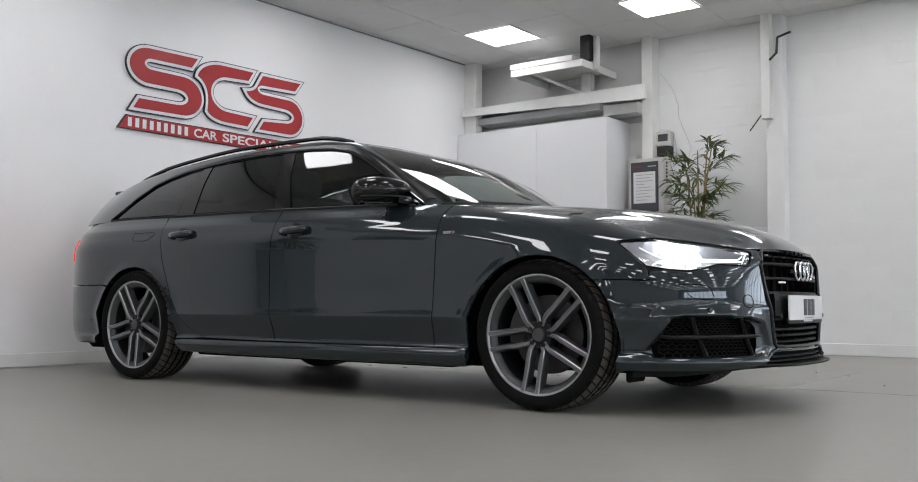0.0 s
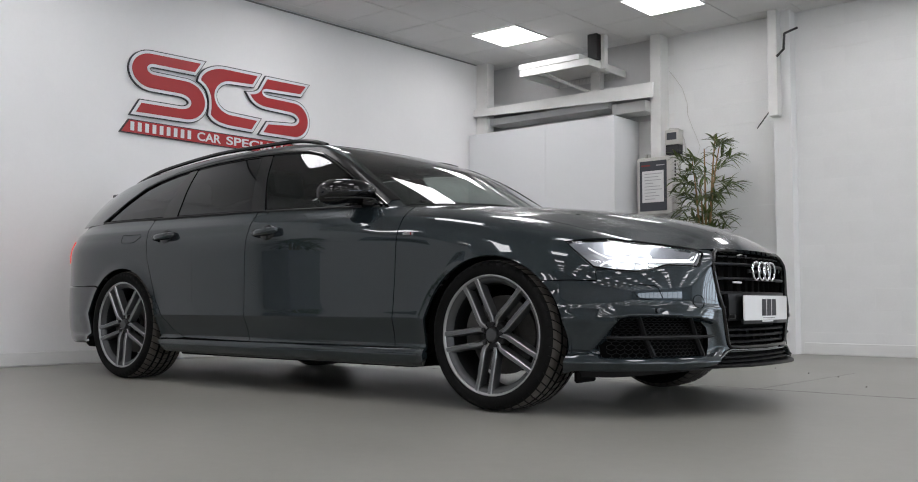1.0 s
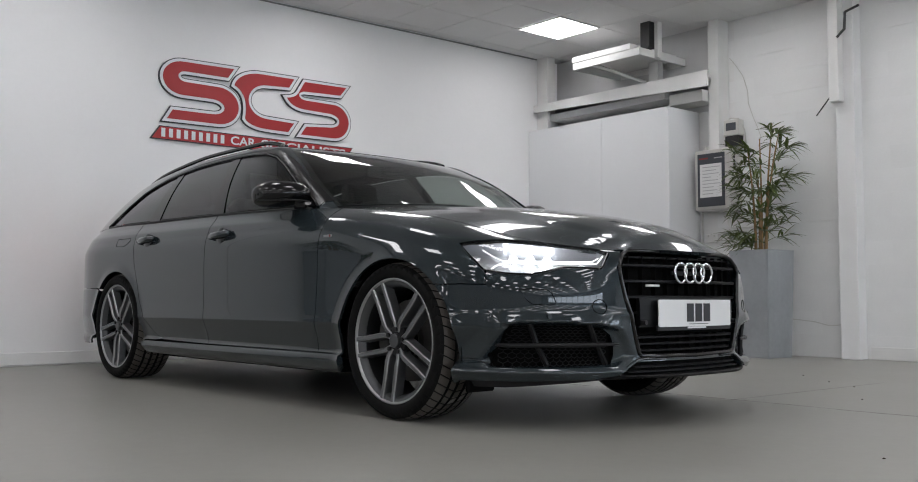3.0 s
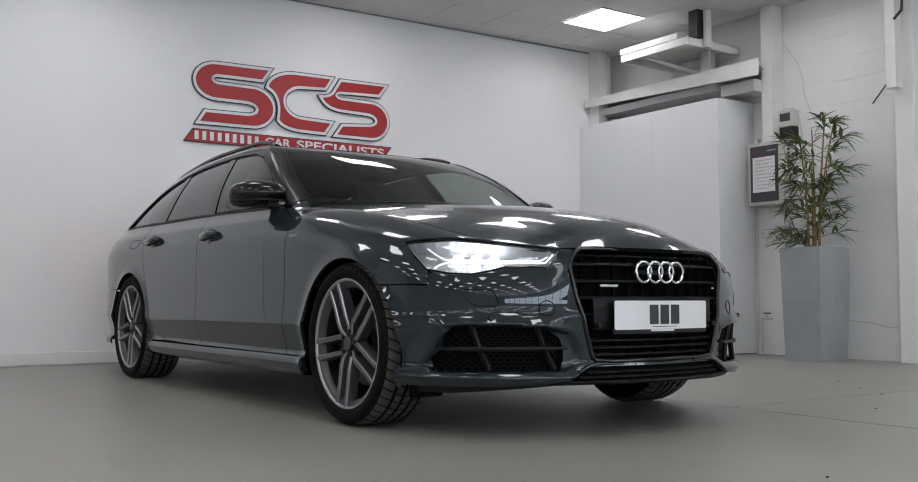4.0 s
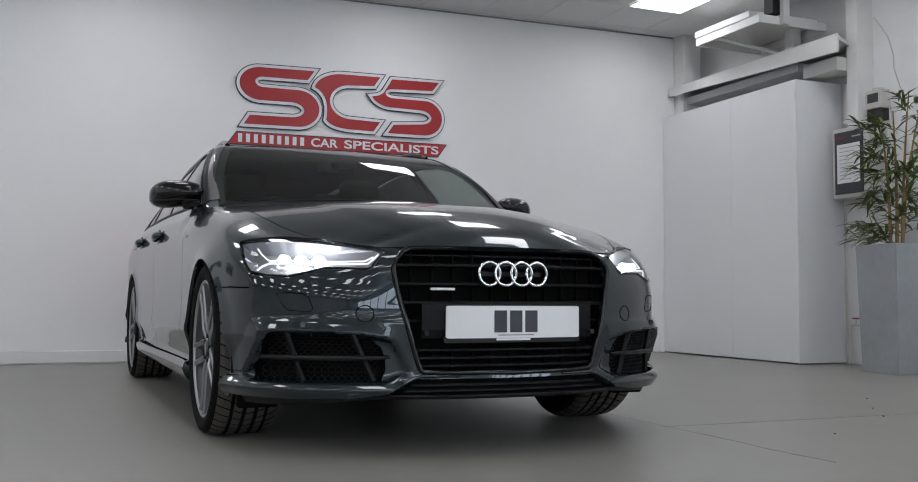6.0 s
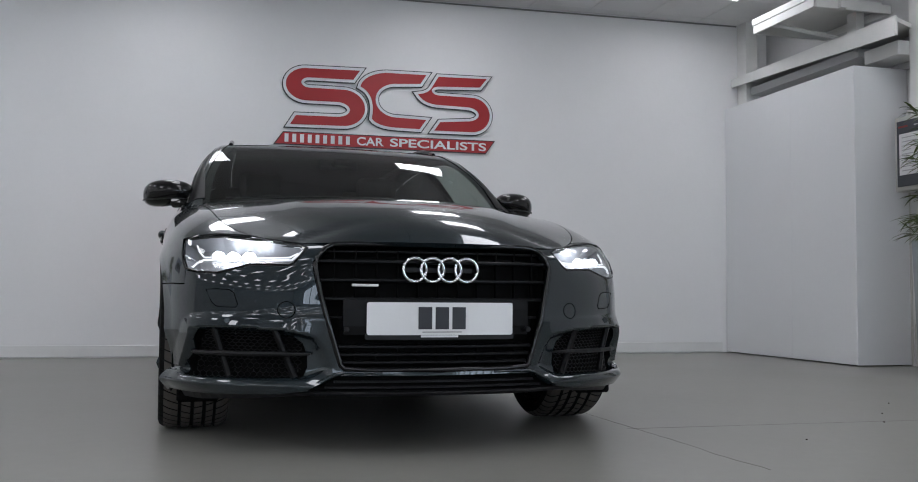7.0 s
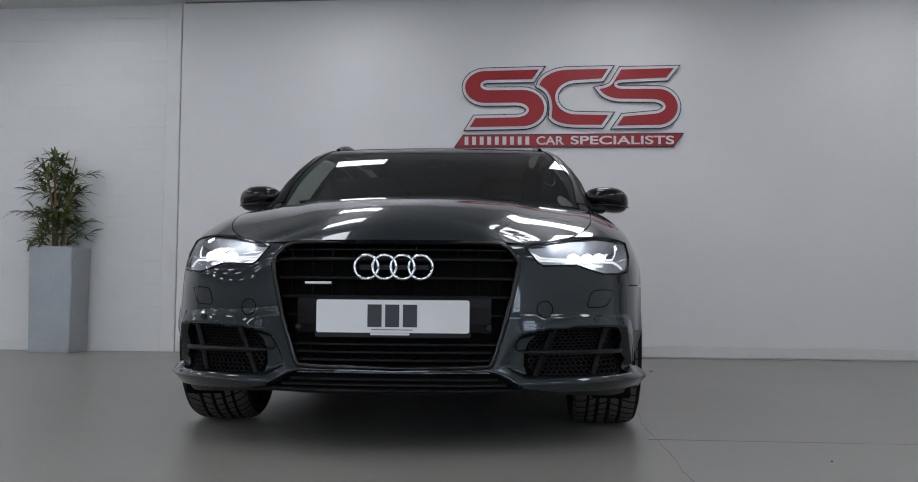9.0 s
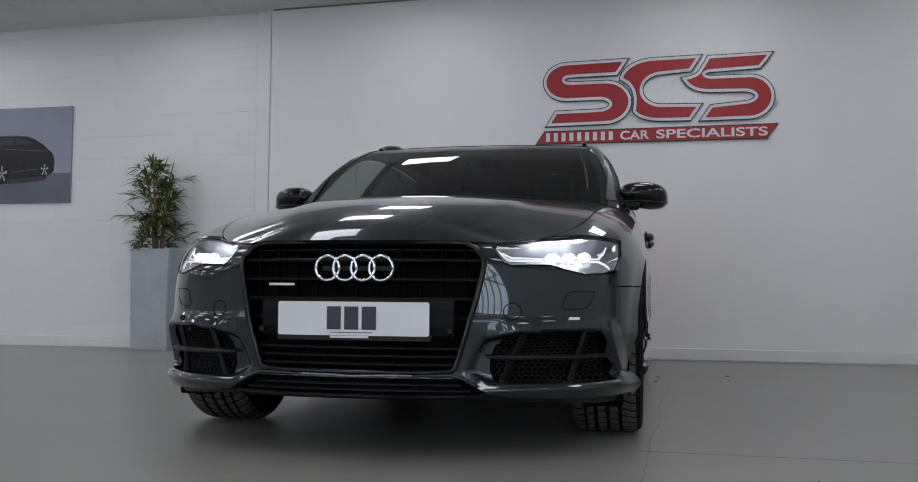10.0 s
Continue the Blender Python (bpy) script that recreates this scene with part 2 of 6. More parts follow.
# added dark strip: the shadow gap between wall and ceiling, put into colour
GAPSHADE = mat("ceiling_gap_shade", (0.22, 0.22, 0.22), 0.6, vary=0.1)
for a, b, e in ((1.84, 8.96, WX),):
    bm = box_bm(e + 0.002, a, CZ - 0.014, e + 0.012, b, CZ - 0.001)
    for v in bm.verts:
        v.co.z += sag(v.co.y)
    single("ceiling_gap_strip", bm, GAPSHADE, "thin grey strip standing in for the shadow gap under the ceiling", "trim", kind="structure")
single("baseboard", box_bm(WX, 1.84, 0.006, WX + 0.012, 8.78, 0.105, bevel=0.005), SKIRT, "low white skirting board", "skirting", kind="structure")
single("baseboard", box_bm(-3.02, BY - 0.016, 0, EX, BY, 0.11, bevel=0.004), SKIRT, "low white skirting board", "skirting", kind="structure")
single("baseboard", box_bm(WB - 0.002, SY, 0, WB + 0.012, 0.6, 0.10, bevel=0.003), SKIRT, "low white skirting board", "skirting", kind="structure")

# ---- the car: surfaces ----
# car axes: x forward from the front axle, y to its left, z up from the floor; surfaces are worked out for one flank and mirrored


def spline(xs, ys):
    """Smooth monotone interpolation through a few control values."""
    xs, ys = np.array(xs, float), np.array(ys, float)
    h, d = np.diff(xs), np.diff(ys) / np.diff(xs)
    m = np.zeros(len(xs))
    m[0], m[-1] = d[0], d[-1]
    for i in range(1, len(xs) - 1):
        if d[i - 1] * d[i] > 0:
            w1, w2 = 2 * h[i] + h[i - 1], h[i] + 2 * h[i - 1]
            m[i] = (w1 + w2) / (w1 / d[i - 1] + w2 / d[i])

    def at(q):
        q = np.clip(np.asarray(q, float), xs[0], xs[-1])
        i = np.clip(np.searchsorted(xs, q) - 1, 0, len(xs) - 2)
        t = (q - xs[i]) / h[i]
        return (2 * t**3 - 3 * t**2 + 1) * ys[i] + (t**3 - 2 * t**2 + t) * h[i] * m[i] + (3 * t**2 - 2 * t**3) * ys[i + 1] + (t**3 - t**2) * h[i] * m[i + 1]
    return at


HALF, NOSE, TAIL, BASE = 0.940, 0.910, 1.115, 2.912   # half width, overhangs, wheelbase
HUB = 0.339                               # hub height
ARCH, ARCHZ = 0.386, 0.308


def hull_table():
    th = np.linspace(0, math.pi / 2, 900)
    nose = np.stack([NOSE * np.cos(th)**(2 / 3.0), HALF * np.sin(th)**(2 / 2.2)], 1)
    side = np.stack([np.linspace(0, -BASE, 600)[1:], np.full(599, HALF)], 1)
    th = th[::-1][1:]
    tail = np.stack([-BASE - TAIL * np.cos(th)**(2 / 4.2), HALF * np.sin(th)**(2 / 2.7)], 1)
    p = np.concatenate([nose, side, tail])
    s = np.concatenate([[0], np.cumsum(np.linalg.norm(np.diff(p, axis=0), axis=1))])
    q = np.linspace(0, s[-1], 1400)
    p = np.stack([np.interp(q, s, p[:, 0]), np.interp(q, s, p[:, 1])], 1)
    t = np.gradient(p, axis=0)
    k = np.ones(9) / 9
    t = np.stack([np.convolve(np.pad(t[:, i], 4, mode="edge"), k, "valid") for i in (0, 1)], 1)
    t[0], t[-1] = (0, 1), (0, -1)
    t /= np.linalg.norm(t, axis=1)[:, None]
    return q, p, np.stack([t[:, 1], -t[:, 0]], 1)


QL, HP, HN = hull_table()
_side = (HP[:, 1] > 0.55)


def l_x(x):
    """Place along the hull of a station x on the flank."""
    i = np.where(_side)[0]
    return float(np.interp(-x, -HP[i, 0], QL[i]))


def l_y(y):
    """Place along the hull of a half width y on the nose."""
    i = np.arange(0, int(np.argmax(HP[:, 1] > 0.93)))
    return float(np.interp(y, HP[i, 1], QL[i]))


ST = [l_y(0), l_y(0.30), l_y(0.42), l_y(0.56), l_y(0.64), l_x(0.70), l_x(0.50), l_x(0.25), l_x(0), l_x(-0.35), l_x(-0.64), l_x(-0.8), l_x(-1.7), l_x(-2.6), l_x(-3.1), l_x(-3.5), QL[-1]]
E_IN = spline(ST, [0.045, 0.045, 0.05, 0.09, 0.122, 0.155, 0.19, 0.20, 0.19, 0.165, 0.125, 0.082, 0.072, 0.078, 0.10, 0.12, 0.15])
E_Z = spline(ST, [0.722, 0.718, 0.712, 0.726, 0.739, 0.750, 0.793, 0.845, 0.890, 0.936, 0.960, 0.964, 0.982, 0.990, 1.0, 1.0, 1.0])
Z_S = spline([ST[0], ST[3], ST[6], ST[8], ST[10], ST[13], QL[-1]], [0.60, 0.60, 0.60, 0.68, 0.78, 0.80, 0.78])
TX = spline([ST[0], ST[3], ST[6], ST[9], ST[11], ST[14], QL[-1]], [0.03, 0.05, 0.14, 0.12, 0.03, 0.04, 0.06])
TZ = spline([ST[0], ST[3], ST[6], ST[9], ST[11], ST[14], QL[-1]], [0.03, 0.03, 0.04, 0.03, 0.06, 0.06, 0.05])
WN = spline([0, l_y(0.60), l_x(0.45), l_x(0.2), QL[-1]], [1, 0.8, 0.25, 0, 0])
ZC = spline([0, l_x(0.36), l_x(0), l_x(-0.6), l_x(-2.6), l_x(-3.55), QL[-1]], [0.74, 0.76, 0.835, 0.905, 0.925, 0.93, 0.93])
_low = [0.17, 0.195, 0.235, 0.262, 0.272, 0.285]
_door = spline([0.285, 0.34, 0.385, 0.410, 0.44, 0.50, 0.60, 0.70, 0.80, 0.95], [0.036, 0.024, 0.009, 0.002, 0.006, 0.0095, 0.010, 0.0075, 0.007, 0.02])
SIDE_Z = np.array(_low[:-1] + list(np.linspace(0.285, 0.95, 90)))
SIDE_D = np.array([0.055, 0.014, 0.0, 0.010, 0.036] + list(_door(np.linspace(0.285, 0.95, 90))))
NOSE_D = spline([0.17, 0.21, 0.24, 0.30, 0.40, 0.46, 0.475, 0.52, 0.62, 0.75], [0.03, 0.0, 0.005, 0.010, 0.006, 0.0, 0.006, 0.010, 0.012, 0.02])
REAR_D = spline([0.17, 0.25, 0.40, 0.55, 0.575, 0.60, 0.80, 0.95], [0.10, 0.030, 0.012, 0.010, 0.011, 0.014, 0.014, 0.045])
WR = spline([0, l_x(-3.42), l_x(-3.75), QL[-1]], [0, 0, 1, 1])
VS = 0.62


def fair(f, reach):
    """A control curve smoothed along the hull over about the given length."""
    step = QL[1] - QL[0]
    n = int(4 * reach / step)
    k = np.exp(-0.5 * (np.arange(-n, n + 1) * step / reach)**2)
    vals = np.convolve(np.pad(f(QL), n, mode="edge"), k / k.sum(), "valid")
    return lambda l: np.interp(l, QL, vals)


E_IN, E_Z, Z_S, TX, TZ, WN, ZC = [fair(f, r) for f, r in ((E_IN, 0.05), (E_Z, 0.04), (Z_S, 0.07), (TX, 0.07), (TZ, 0.07), (WN, 0.06), (ZC, 0.06))]
LEAN = spline([0, l_y(0.42), l_y(0.58), l_x(0.60), l_x(0.35), l_x(0.1), QL[-1]], [0, 0.1, 1, 1, 0.35, 0, 0])   # bumper corners lean back
LEAN = fair(LEAN, 0.06)


def shell_table():
    nv = 171
    v = np.linspace(0, 1, nv)
    out = np.zeros((len(QL), nv, 3))
    for i, l in enumerate(QL):
        wn, wr, zs, ze, ei = WN(l), WR(l), Z_S(l), E_Z(l), E_IN(l)

        def d(z):
            q = np.maximum(0, z - 0.515)
            return base(z) + LEAN(l) * 0.95 * q * q

        def base(z):
            a = np.interp(z, SIDE_Z, SIDE_D)
            a = a * (1 - wn) + NOSE_D(z) * wn
            return a * (1 - wr) + REAR_D(z) * wr
        low = v <= VS
        z = np.empty(nv)
        o = np.empty(nv)
        z[low] = 0.18 + (zs - 0.18) * v[low] / VS
        o[low] = d(z[low])
        t = (v[~low] - VS) / (1 - VS)
        d0 = d(zs)
        sl = (d(zs) - d(zs - 0.03)) / 0.03
        k = 0.42 * (ze - zs)
        p = [(d0, zs), (d0 + sl * k, zs + k), (ei - TX(l), ze - TZ(l)), (ei, ze)]
        b = [(1 - t)**3, 3 * t * (1 - t)**2, 3 * t**2 * (1 - t), t**3]
        o[~low] = sum(c * q[0] for c, q in zip(b, p))
        z[~low] = sum(c * q[1] for c, q in zip(b, p))
        ridge = 0.0075 * np.clip(1 - np.abs(z - ZC(l)) / 0.045, 0, 1) * (1 - wn)
        o = o - ridge
        out[i, :, 0] = HP[i, 0] - HN[i, 0] * o
        out[i, :, 1] = np.maximum(0, HP[i, 1] - HN[i, 1] * o)
        out[i, :, 2] = z
    # fair the rows a little along the length
    k = np.exp(-0.5 * (np.arange(-12, 13) / 4.5)**2)
    k /= k.sum()
    for c in range(3):
        pad = np.pad(out[:, :, c], ((12, 12), (0, 0)), mode="reflect", reflect_type="even" if c == 0 else "odd")
        out[:, :, c] = sum(k[j] * pad[j:j + len(QL)] for j in range(25))
    # flared wheel arches
    for cx in (0.005, -2.905):
        r = np.hypot(out[:, :, 0] - cx, out[:, :, 2] - ARCHZ)
        k = np.clip(1 - (r - ARCH) / 0.055, 0, 1)
        out[:, :, 1] += np.where(out[:, :, 1] > 0.6, 0.009 * k * (0.4 + 0.6 * k), 0)
    out[0, :, 1] = 0
    return out


class Surf:
    def __init__(self, table, us):
        self.t, self.us = table, us

    def at(self, u, v):
        n, m = self.t.shape[:2]
        a = min(max((u - self.us[0]) / (self.us[-1] - self.us[0]), 0), 1) * (n - 1)
        b = min(max(v, 0), 1) * (m - 1)
        i, j = min(int(a), n - 2), min(int(b), m - 2)
        a, b = a - i, b - j
        t = self.t
        return (1 - a) * ((1 - b) * t[i, j] + b * t[i, j + 1]) + a * ((1 - b) * t[i + 1, j] + b * t[i + 1, j + 1])

    def find(self, axes, p, lo=0.0, hi=1.0):
        """Surface place whose two coordinates come nearest to p."""
        n, m = self.t.shape[:2]
        ia, ib = int(lo * (n - 1)), int(hi * (n - 1)) + 1
        c = self.t[ia:ib]
        d = (c[:, :, axes[0]] - p[0])**2 + (c[:, :, axes[1]] - p[1])**2
        i, j = np.unravel_index(np.argmin(d), d.shape)
        u0, v0 = self.us[0] + (self.us[-1] - self.us[0]) * (i + ia) / (n - 1), j / (m - 1)
        su, sv = (self.us[-1] - self.us[0]) / (n - 1), 1 / (m - 1)
        for _ in range(4):
            best = None
            for a in np.linspace(-1, 1, 7):
                for b in np.linspace(-1, 1, 7):
                    q = self.at(u0 + a * su, v0 + b * sv)
                    e = (q[axes[0]] - p[0])**2 + (q[axes[1]] - p[1])**2
                    if best is None or e < best[0]:
                        best = (e, u0 + a * su, v0 + b * sv)
            _, u0, v0 = best
            su, sv = su / 3, sv / 3
        return (min(max(u0, self.us[0]), self.us[-1]), min(max(v0, 0), 1))

    def normal(self, u, v):
        h = (self.us[-1] - self.us[0]) / self.t.shape[0] * 2
        a = self.at(u + h, v) - self.at(u - h, v)
        b = self.at(u, v + 0.012) - self.at(u, v - 0.012)
        nn = np.cross(a, b)
        return nn / (np.linalg.norm(nn) + 1e-9)


S = Surf(shell_table(), QL)


def X(x, z):
    return S.find((0, 2), (x, z), 0.16, 0.93)


def Y(y, z):
    return S.find((1, 2), (y, z), 0.0, l_x(0.3) / QL[-1])


def E(l):
    return (l, 1.0)


def uv_mesh(polys, du, dv):
    """Outlines in a surface's own two coordinates, cut into a fine grid."""
    bm = bmesh.new()
    for poly in polys:
        bm.faces.new([bm.verts.new((a, b, 0)) for a, b in poly])
    us = [p[0] for q in polys for p in q]
    vs = [p[1] for q in polys for p in q]
    k = math.ceil(min(us) / du)
    while k * du < max(us):
        bmesh.ops.bisect_plane(bm, geom=bm.verts[:] + bm.edges[:] + bm.faces[:], plane_co=(k * du, 0, 0), plane_no=(1, 0, 0), dist=1e-6)
        k += 1
    k = math.ceil(min(vs) / dv)
    while k * dv < max(vs):
        bmesh.ops.bisect_plane(bm, geom=bm.verts[:] + bm.edges[:] + bm.faces[:], plane_co=(0, k * dv, 0), plane_no=(0, 1, 0), dist=1e-6)
        k += 1
    return bm


def skin(surf, polys, du=0.022, dv=0.014, depth=0.012, off=0.0, sides=(-1,), weld=False, shape=None):
    """Panels laid on a surface; edges turned in by depth. sides: -1 the car's right, 1 its left."""
    src = uv_mesh(polys, du, dv)
    bm = bmesh.new()
    for s in sides:
        made = {}
        for v in src.verts:
            p = np.array(surf.at(v.co.x, v.co.y))
            if off or shape:
                nn = surf.normal(v.co.x, v.co.y)
                if nn[1] < -0.2 or (abs(nn[1]) <= 0.2 and nn[0] * (1 if p[0] > -1.5 else -1) + nn[2] < 0):
                    nn = -nn
                o = off + (shape(p, v.co.x, v.co.y) if shape else 0.0)
                p = p + nn * o
            made[v] = bm.verts.new((p[0], p[1] * s, p[2]))
        for f in src.faces:
            try:
                bm.faces.new([made[v] for v in f.verts])
            except ValueError:
                pass
    src.free()
    bmesh.ops.remove_doubles(bm, verts=bm.verts, dist=0.0006 if (weld or len(polys) > 1) else 0.00002)
    bmesh.ops.dissolve_degenerate(bm, dist=0.00005, edges=bm.edges)
    bmesh.ops.recalc_face_normals(bm, faces=bm.faces)
    # outward: away from the car's middle
    tot = sum(f.normal.dot(Vector((f.calc_center_median().x + 1.4, f.calc_center_median().y * 2, f.calc_center_median().z - 0.45))) * f.calc_area() for f in bm.faces)
    if tot < 0:
        bmesh.ops.reverse_faces(bm, faces=bm.faces)
    bm.normal_update()
    for f in bm.faces:
        f.smooth = True
    if depth:
        ed = [e for e in bm.edges if e.is_boundary]
        nor = {v: v.normal.copy() for e in ed for v in e.verts}
        r = bmesh.ops.extrude_edge_only(bm, edges=ed)
        new_v = [g for g in r["geom"] if isinstance(g, bmesh.types.BMVert)]
        for f in [g for g in r["geom"] if isinstance(g, bmesh.types.BMFace)]:
            f.smooth = False
        near = {}
        for v in nor:
            near[tuple(round(c, 5) for c in v.co)] = nor[v]
        for v in new_v:
            v.co -= near.get(tuple(round(c, 5) for c in v.co), Vector((0, 0, 0))) * depth
        for e in ed:
            e.smooth = False
    return bm


def arc(cx, a0, a1, n, r=ARCH):
    """Points of a wheel arch on the flank, angles in degrees from forward."""
    return [X(cx + r * math.cos(radians(a0 + (a1 - a0) * i / n)), ARCHZ + r * math.sin(radians(a0 + (a1 - a0) * i / n))) for i in range(n + 1)]


def line_x(pts):
    return [X(*p) for p in pts]


def top_run(x0, x1, n=8):
    return [E(l_x(x0 + (x1 - x0) * i / n)) for i in range(n + 1)]


# paint and trim
def car_paint():
    m = mat("grey_metallic_paint", (0.0165, 0.0240, 0.0287), 0.245, metal=0.30, vary=0.03, scale=900, fine=2500, coat=1.0, rough_vary=0.02)
    m.node_tree.nodes["Principled BSDF"].inputs["Coat Roughness"].default_value = 0.012
    m.node_tree.nodes["Principled BSDF"].inputs["Coat IOR"].default_value = 1.52
    m.node_tree.nodes["Principled BSDF"].inputs["Specular IOR Level"].default_value = 0.05
    return m


PAINT = car_paint()
GLOSSBLACK = mat("gloss_black_trim", (0.004, 0.004, 0.0045), 0.10, vary=0.05, scale=20)
FRAMEBLACK = mat("black_window_trim", (0.005, 0.005, 0.0055), 0.30, vary=0.05, scale=20)
SATINBLACK = mat("satin_black_plastic", (0.012, 0.012, 0.013), 0.42, vary=0.12, scale=30, bump=0.03)
VOID = mat("dark_inside", (0.005, 0.005, 0.005), 0.8, vary=0.1)
RUBBER = mat("tyre_rubber", (0.006, 0.006, 0.006), 0.72, vary=0.18, scale=14, bump=0.08, fine=160)
BARREL = mat("dark_wheel_barrel", (0.014, 0.014, 0.015), 0.5, metal=0.2, vary=0.1, scale=25)
ALLOY = mat("titanium_grey_alloy", (0.17, 0.175, 0.182), 0.38, metal=0.8, vary=0.06, scale=25)
# darker copy of the wheel alloy, with shade put into its colour
ALLOYDARK = mat("shaded_grey_alloy", (0.075, 0.078, 0.082), 0.4, metal=0.6, vary=0.06, scale=25)
ALLOYCUT = mat("machined_alloy_edge", (0.36, 0.365, 0.37), 0.32, metal=0.8, vary=0.05, scale=40)
RUBBER.node_tree.nodes["Principled BSDF"].inputs["Specular IOR Level"].default_value = 0.10
DISC = mat("brake_disc_steel", (0.055, 0.053, 0.052), 0.45, metal=0.5, vary=0.15, scale=30)
CHROME = mat("chrome", (0.72, 0.73, 0.75), 0.08, metal=1.0, vary=0.02)
GRILLEBLACK = mat("grille_black", (0.005, 0.005, 0.0055), 0.38, vary=0.1, scale=30)
MESHBLACK = mat("black_intake_mesh", (0.009, 0.009, 0.010), 0.50, vary=0.1, scale=30)
TREAD = mat("tyre_tread", (0.075, 0.067, 0.059), 0.85, vary=0.25, scale=30, bump=0.1, fine=200)
DARKCHROME = mat("dark_lamp_chrome", (0.42, 0.43, 0.45), 0.42, metal=0.7, vary=0.05)
LAMPSILVER = mat("silver_reflector", (0.50, 0.51, 0.52), 0.5, metal=0.3, vary=0.06, scale=30)
PLATE = mat("white_plate", (0.72, 0.72, 0.72), 0.22, vary=0.02, coat=0.4)
PLATEINK = mat("plate_ink", (0.012, 0.013, 0.018), 0.35, vary=0.05)
TRIMCLOTH = mat("dark_leather", (0.011, 0.0105, 0.0105), 0.55, vary=0.15, scale=20, bump=0.1)
TRIMCLOTH.node_tree.nodes["Principled BSDF"].inputs["Specular IOR Level"].default_value = 0.15
for m_, sp_ in ((GLOSSBLACK, 0.40), (FRAMEBLACK, 0.22), (MESHBLACK, 0.25), (GRILLEBLACK, 0.14), (SATINBLACK, 0.22), (VOID, 0.05), (BARREL, 0.2)):
    m_.node_tree.nodes["Principled BSDF"].inputs["Specular IOR Level"].default_value = sp_
WSGLASS = glass_mat("clear_green_glass", (0.84, 0.94, 0.90), 0.48)
SIDEGLASS = glass_mat("clear_side_glass", (0.88, 0.95, 0.91), 0.85)
PRIVACY = glass_mat("privacy_glass", (0.55, 0.60, 0.62), 0.12)
LENS = glass_mat("lamp_lens", (1, 1, 1), 0.95)
LAMPGLOW = mat("head_lamp_emitter", (0.92, 0.96, 1.0), 0.4, vary=0, emit=LAMP_GLOW)
DRLGLOW = mat("daylight_strip_emitter", (0.95, 0.97, 1.0), 0.4, vary=0, emit=1.1)
TAILGLOW = mat("tail_lamp_emitter", (1.0, 0.03, 0.02), 0.3, vary=0, emit=1.2)

CAR = thing("estate_car", (-2.322, 4.518, 0), "dark grey metallic estate car with black trim, head lamps lit", "car", turn=1.4)
B2 = (-1, 1)

DOOR_F = [(-0.583, 0.268), (-0.575, 0.40), (-0.570, 0.527), (-0.560, 0.68), (-0.552, 0.80), (-0.548, 0.90)]
DOOR_M = [(-1.668, 0.95), (-1.685, 0.85), (-1.697, 0.70), (-1.698, 0.56), (-1.694, 0.45), (-1.674, 0.268)]
DOOR_R = [(-2.664, 0.94), (-2.655, 0.85), (-2.635, 0.74), (-2.592, 0.62), (-2.54, 0.50), (-2.465, 0.396), (-2.38, 0.32), (-2.274, 0.274)]
G = 0.0025


def shift(pts, dx):
    return [(x + dx, z) for x, z in pts]


for s in B2:
    part("front_door", skin(S, [line_x(shift(DOOR_F, -G)) + top_run(-0.552, -1.665) + line_x(shift(DOOR_M, G))], sides=(s,)), PAINT, CAR)
    part("rear_door", skin(S, [line_x(list(reversed(shift(DOOR_M, -G)))) + top_run(-1.672, -2.664) + line_x(shift(DOOR_R, G))], sides=(s,)), PAINT, CAR)
    part("sill", skin(S, [line_x([(-0.375, 0.262), (-0.375, 0.215), (-0.40, 0.181), (-1.0, 0.181), (-1.8, 0.181), (-2.44, 0.19), (-2.50, 0.255), (-2.42, 0.262), (-1.5, 0.262)])], dv=0.012, depth=0.03, sides=(s,)), PAINT, CAR)
    part("front_fender", skin(S, [arc(0.005, 190, 45, 26) + line_x([(0.40, 0.582), (0.506, 0.580), (0.494, 0.628), (0.425, 0.687), (0.352, 0.748)])
                                  + [Y(0.80, 0.758), Y(0.72, 0.763), E(l_x(0.68)), E(l_x(0.60)), E(l_x(0.5)), E(l_x(0.35)), E(l_x(0.2)), E(l_x(0.05))] + top_run(-0.1, -0.545, 6)
                                  + line_x(list(reversed(shift(DOOR_F, G)))) + line_x([(-0.45, 0.268)])], sides=(s,)), PAINT, CAR)
    part("rear_quarter", skin(S, [line_x(list(reversed(shift(DOOR_R, -G)))) + top_run(-2.672, -3.5, 10) + [E(QL[-1] * 0.90), E(QL[-1] * 0.97), (QL[-1] * 0.97, X(-3.4, 0.60)[1]), (QL[-1] * 0.90, X(-3.4, 0.595)[1])]
                                  + line_x([(-3.45, 0.588), (-3.22, 0.588)]) + arc(-2.905, 135, 8, 26) + line_x([(-2.50, 0.266), (-2.40, 0.268)])], sides=(s,)), PAINT, CAR)
    part("rear_bumper", skin(S, [arc(-2.905, 192, 137, 12) + line_x([(-3.24, 0.582), (-3.45, 0.582)]) + [(QL[-1] * 0.90, X(-3.4, 0.58)[1]), (QL[-1], X(-3.4, 0.58)[1]), (QL[-1], 0.05), (QL[-1] * 0.90, 0.05)]
                                 + line_x([(-3.5, 0.215), (-3.3, 0.215)])], sides=(s,)), PAINT, CAR)

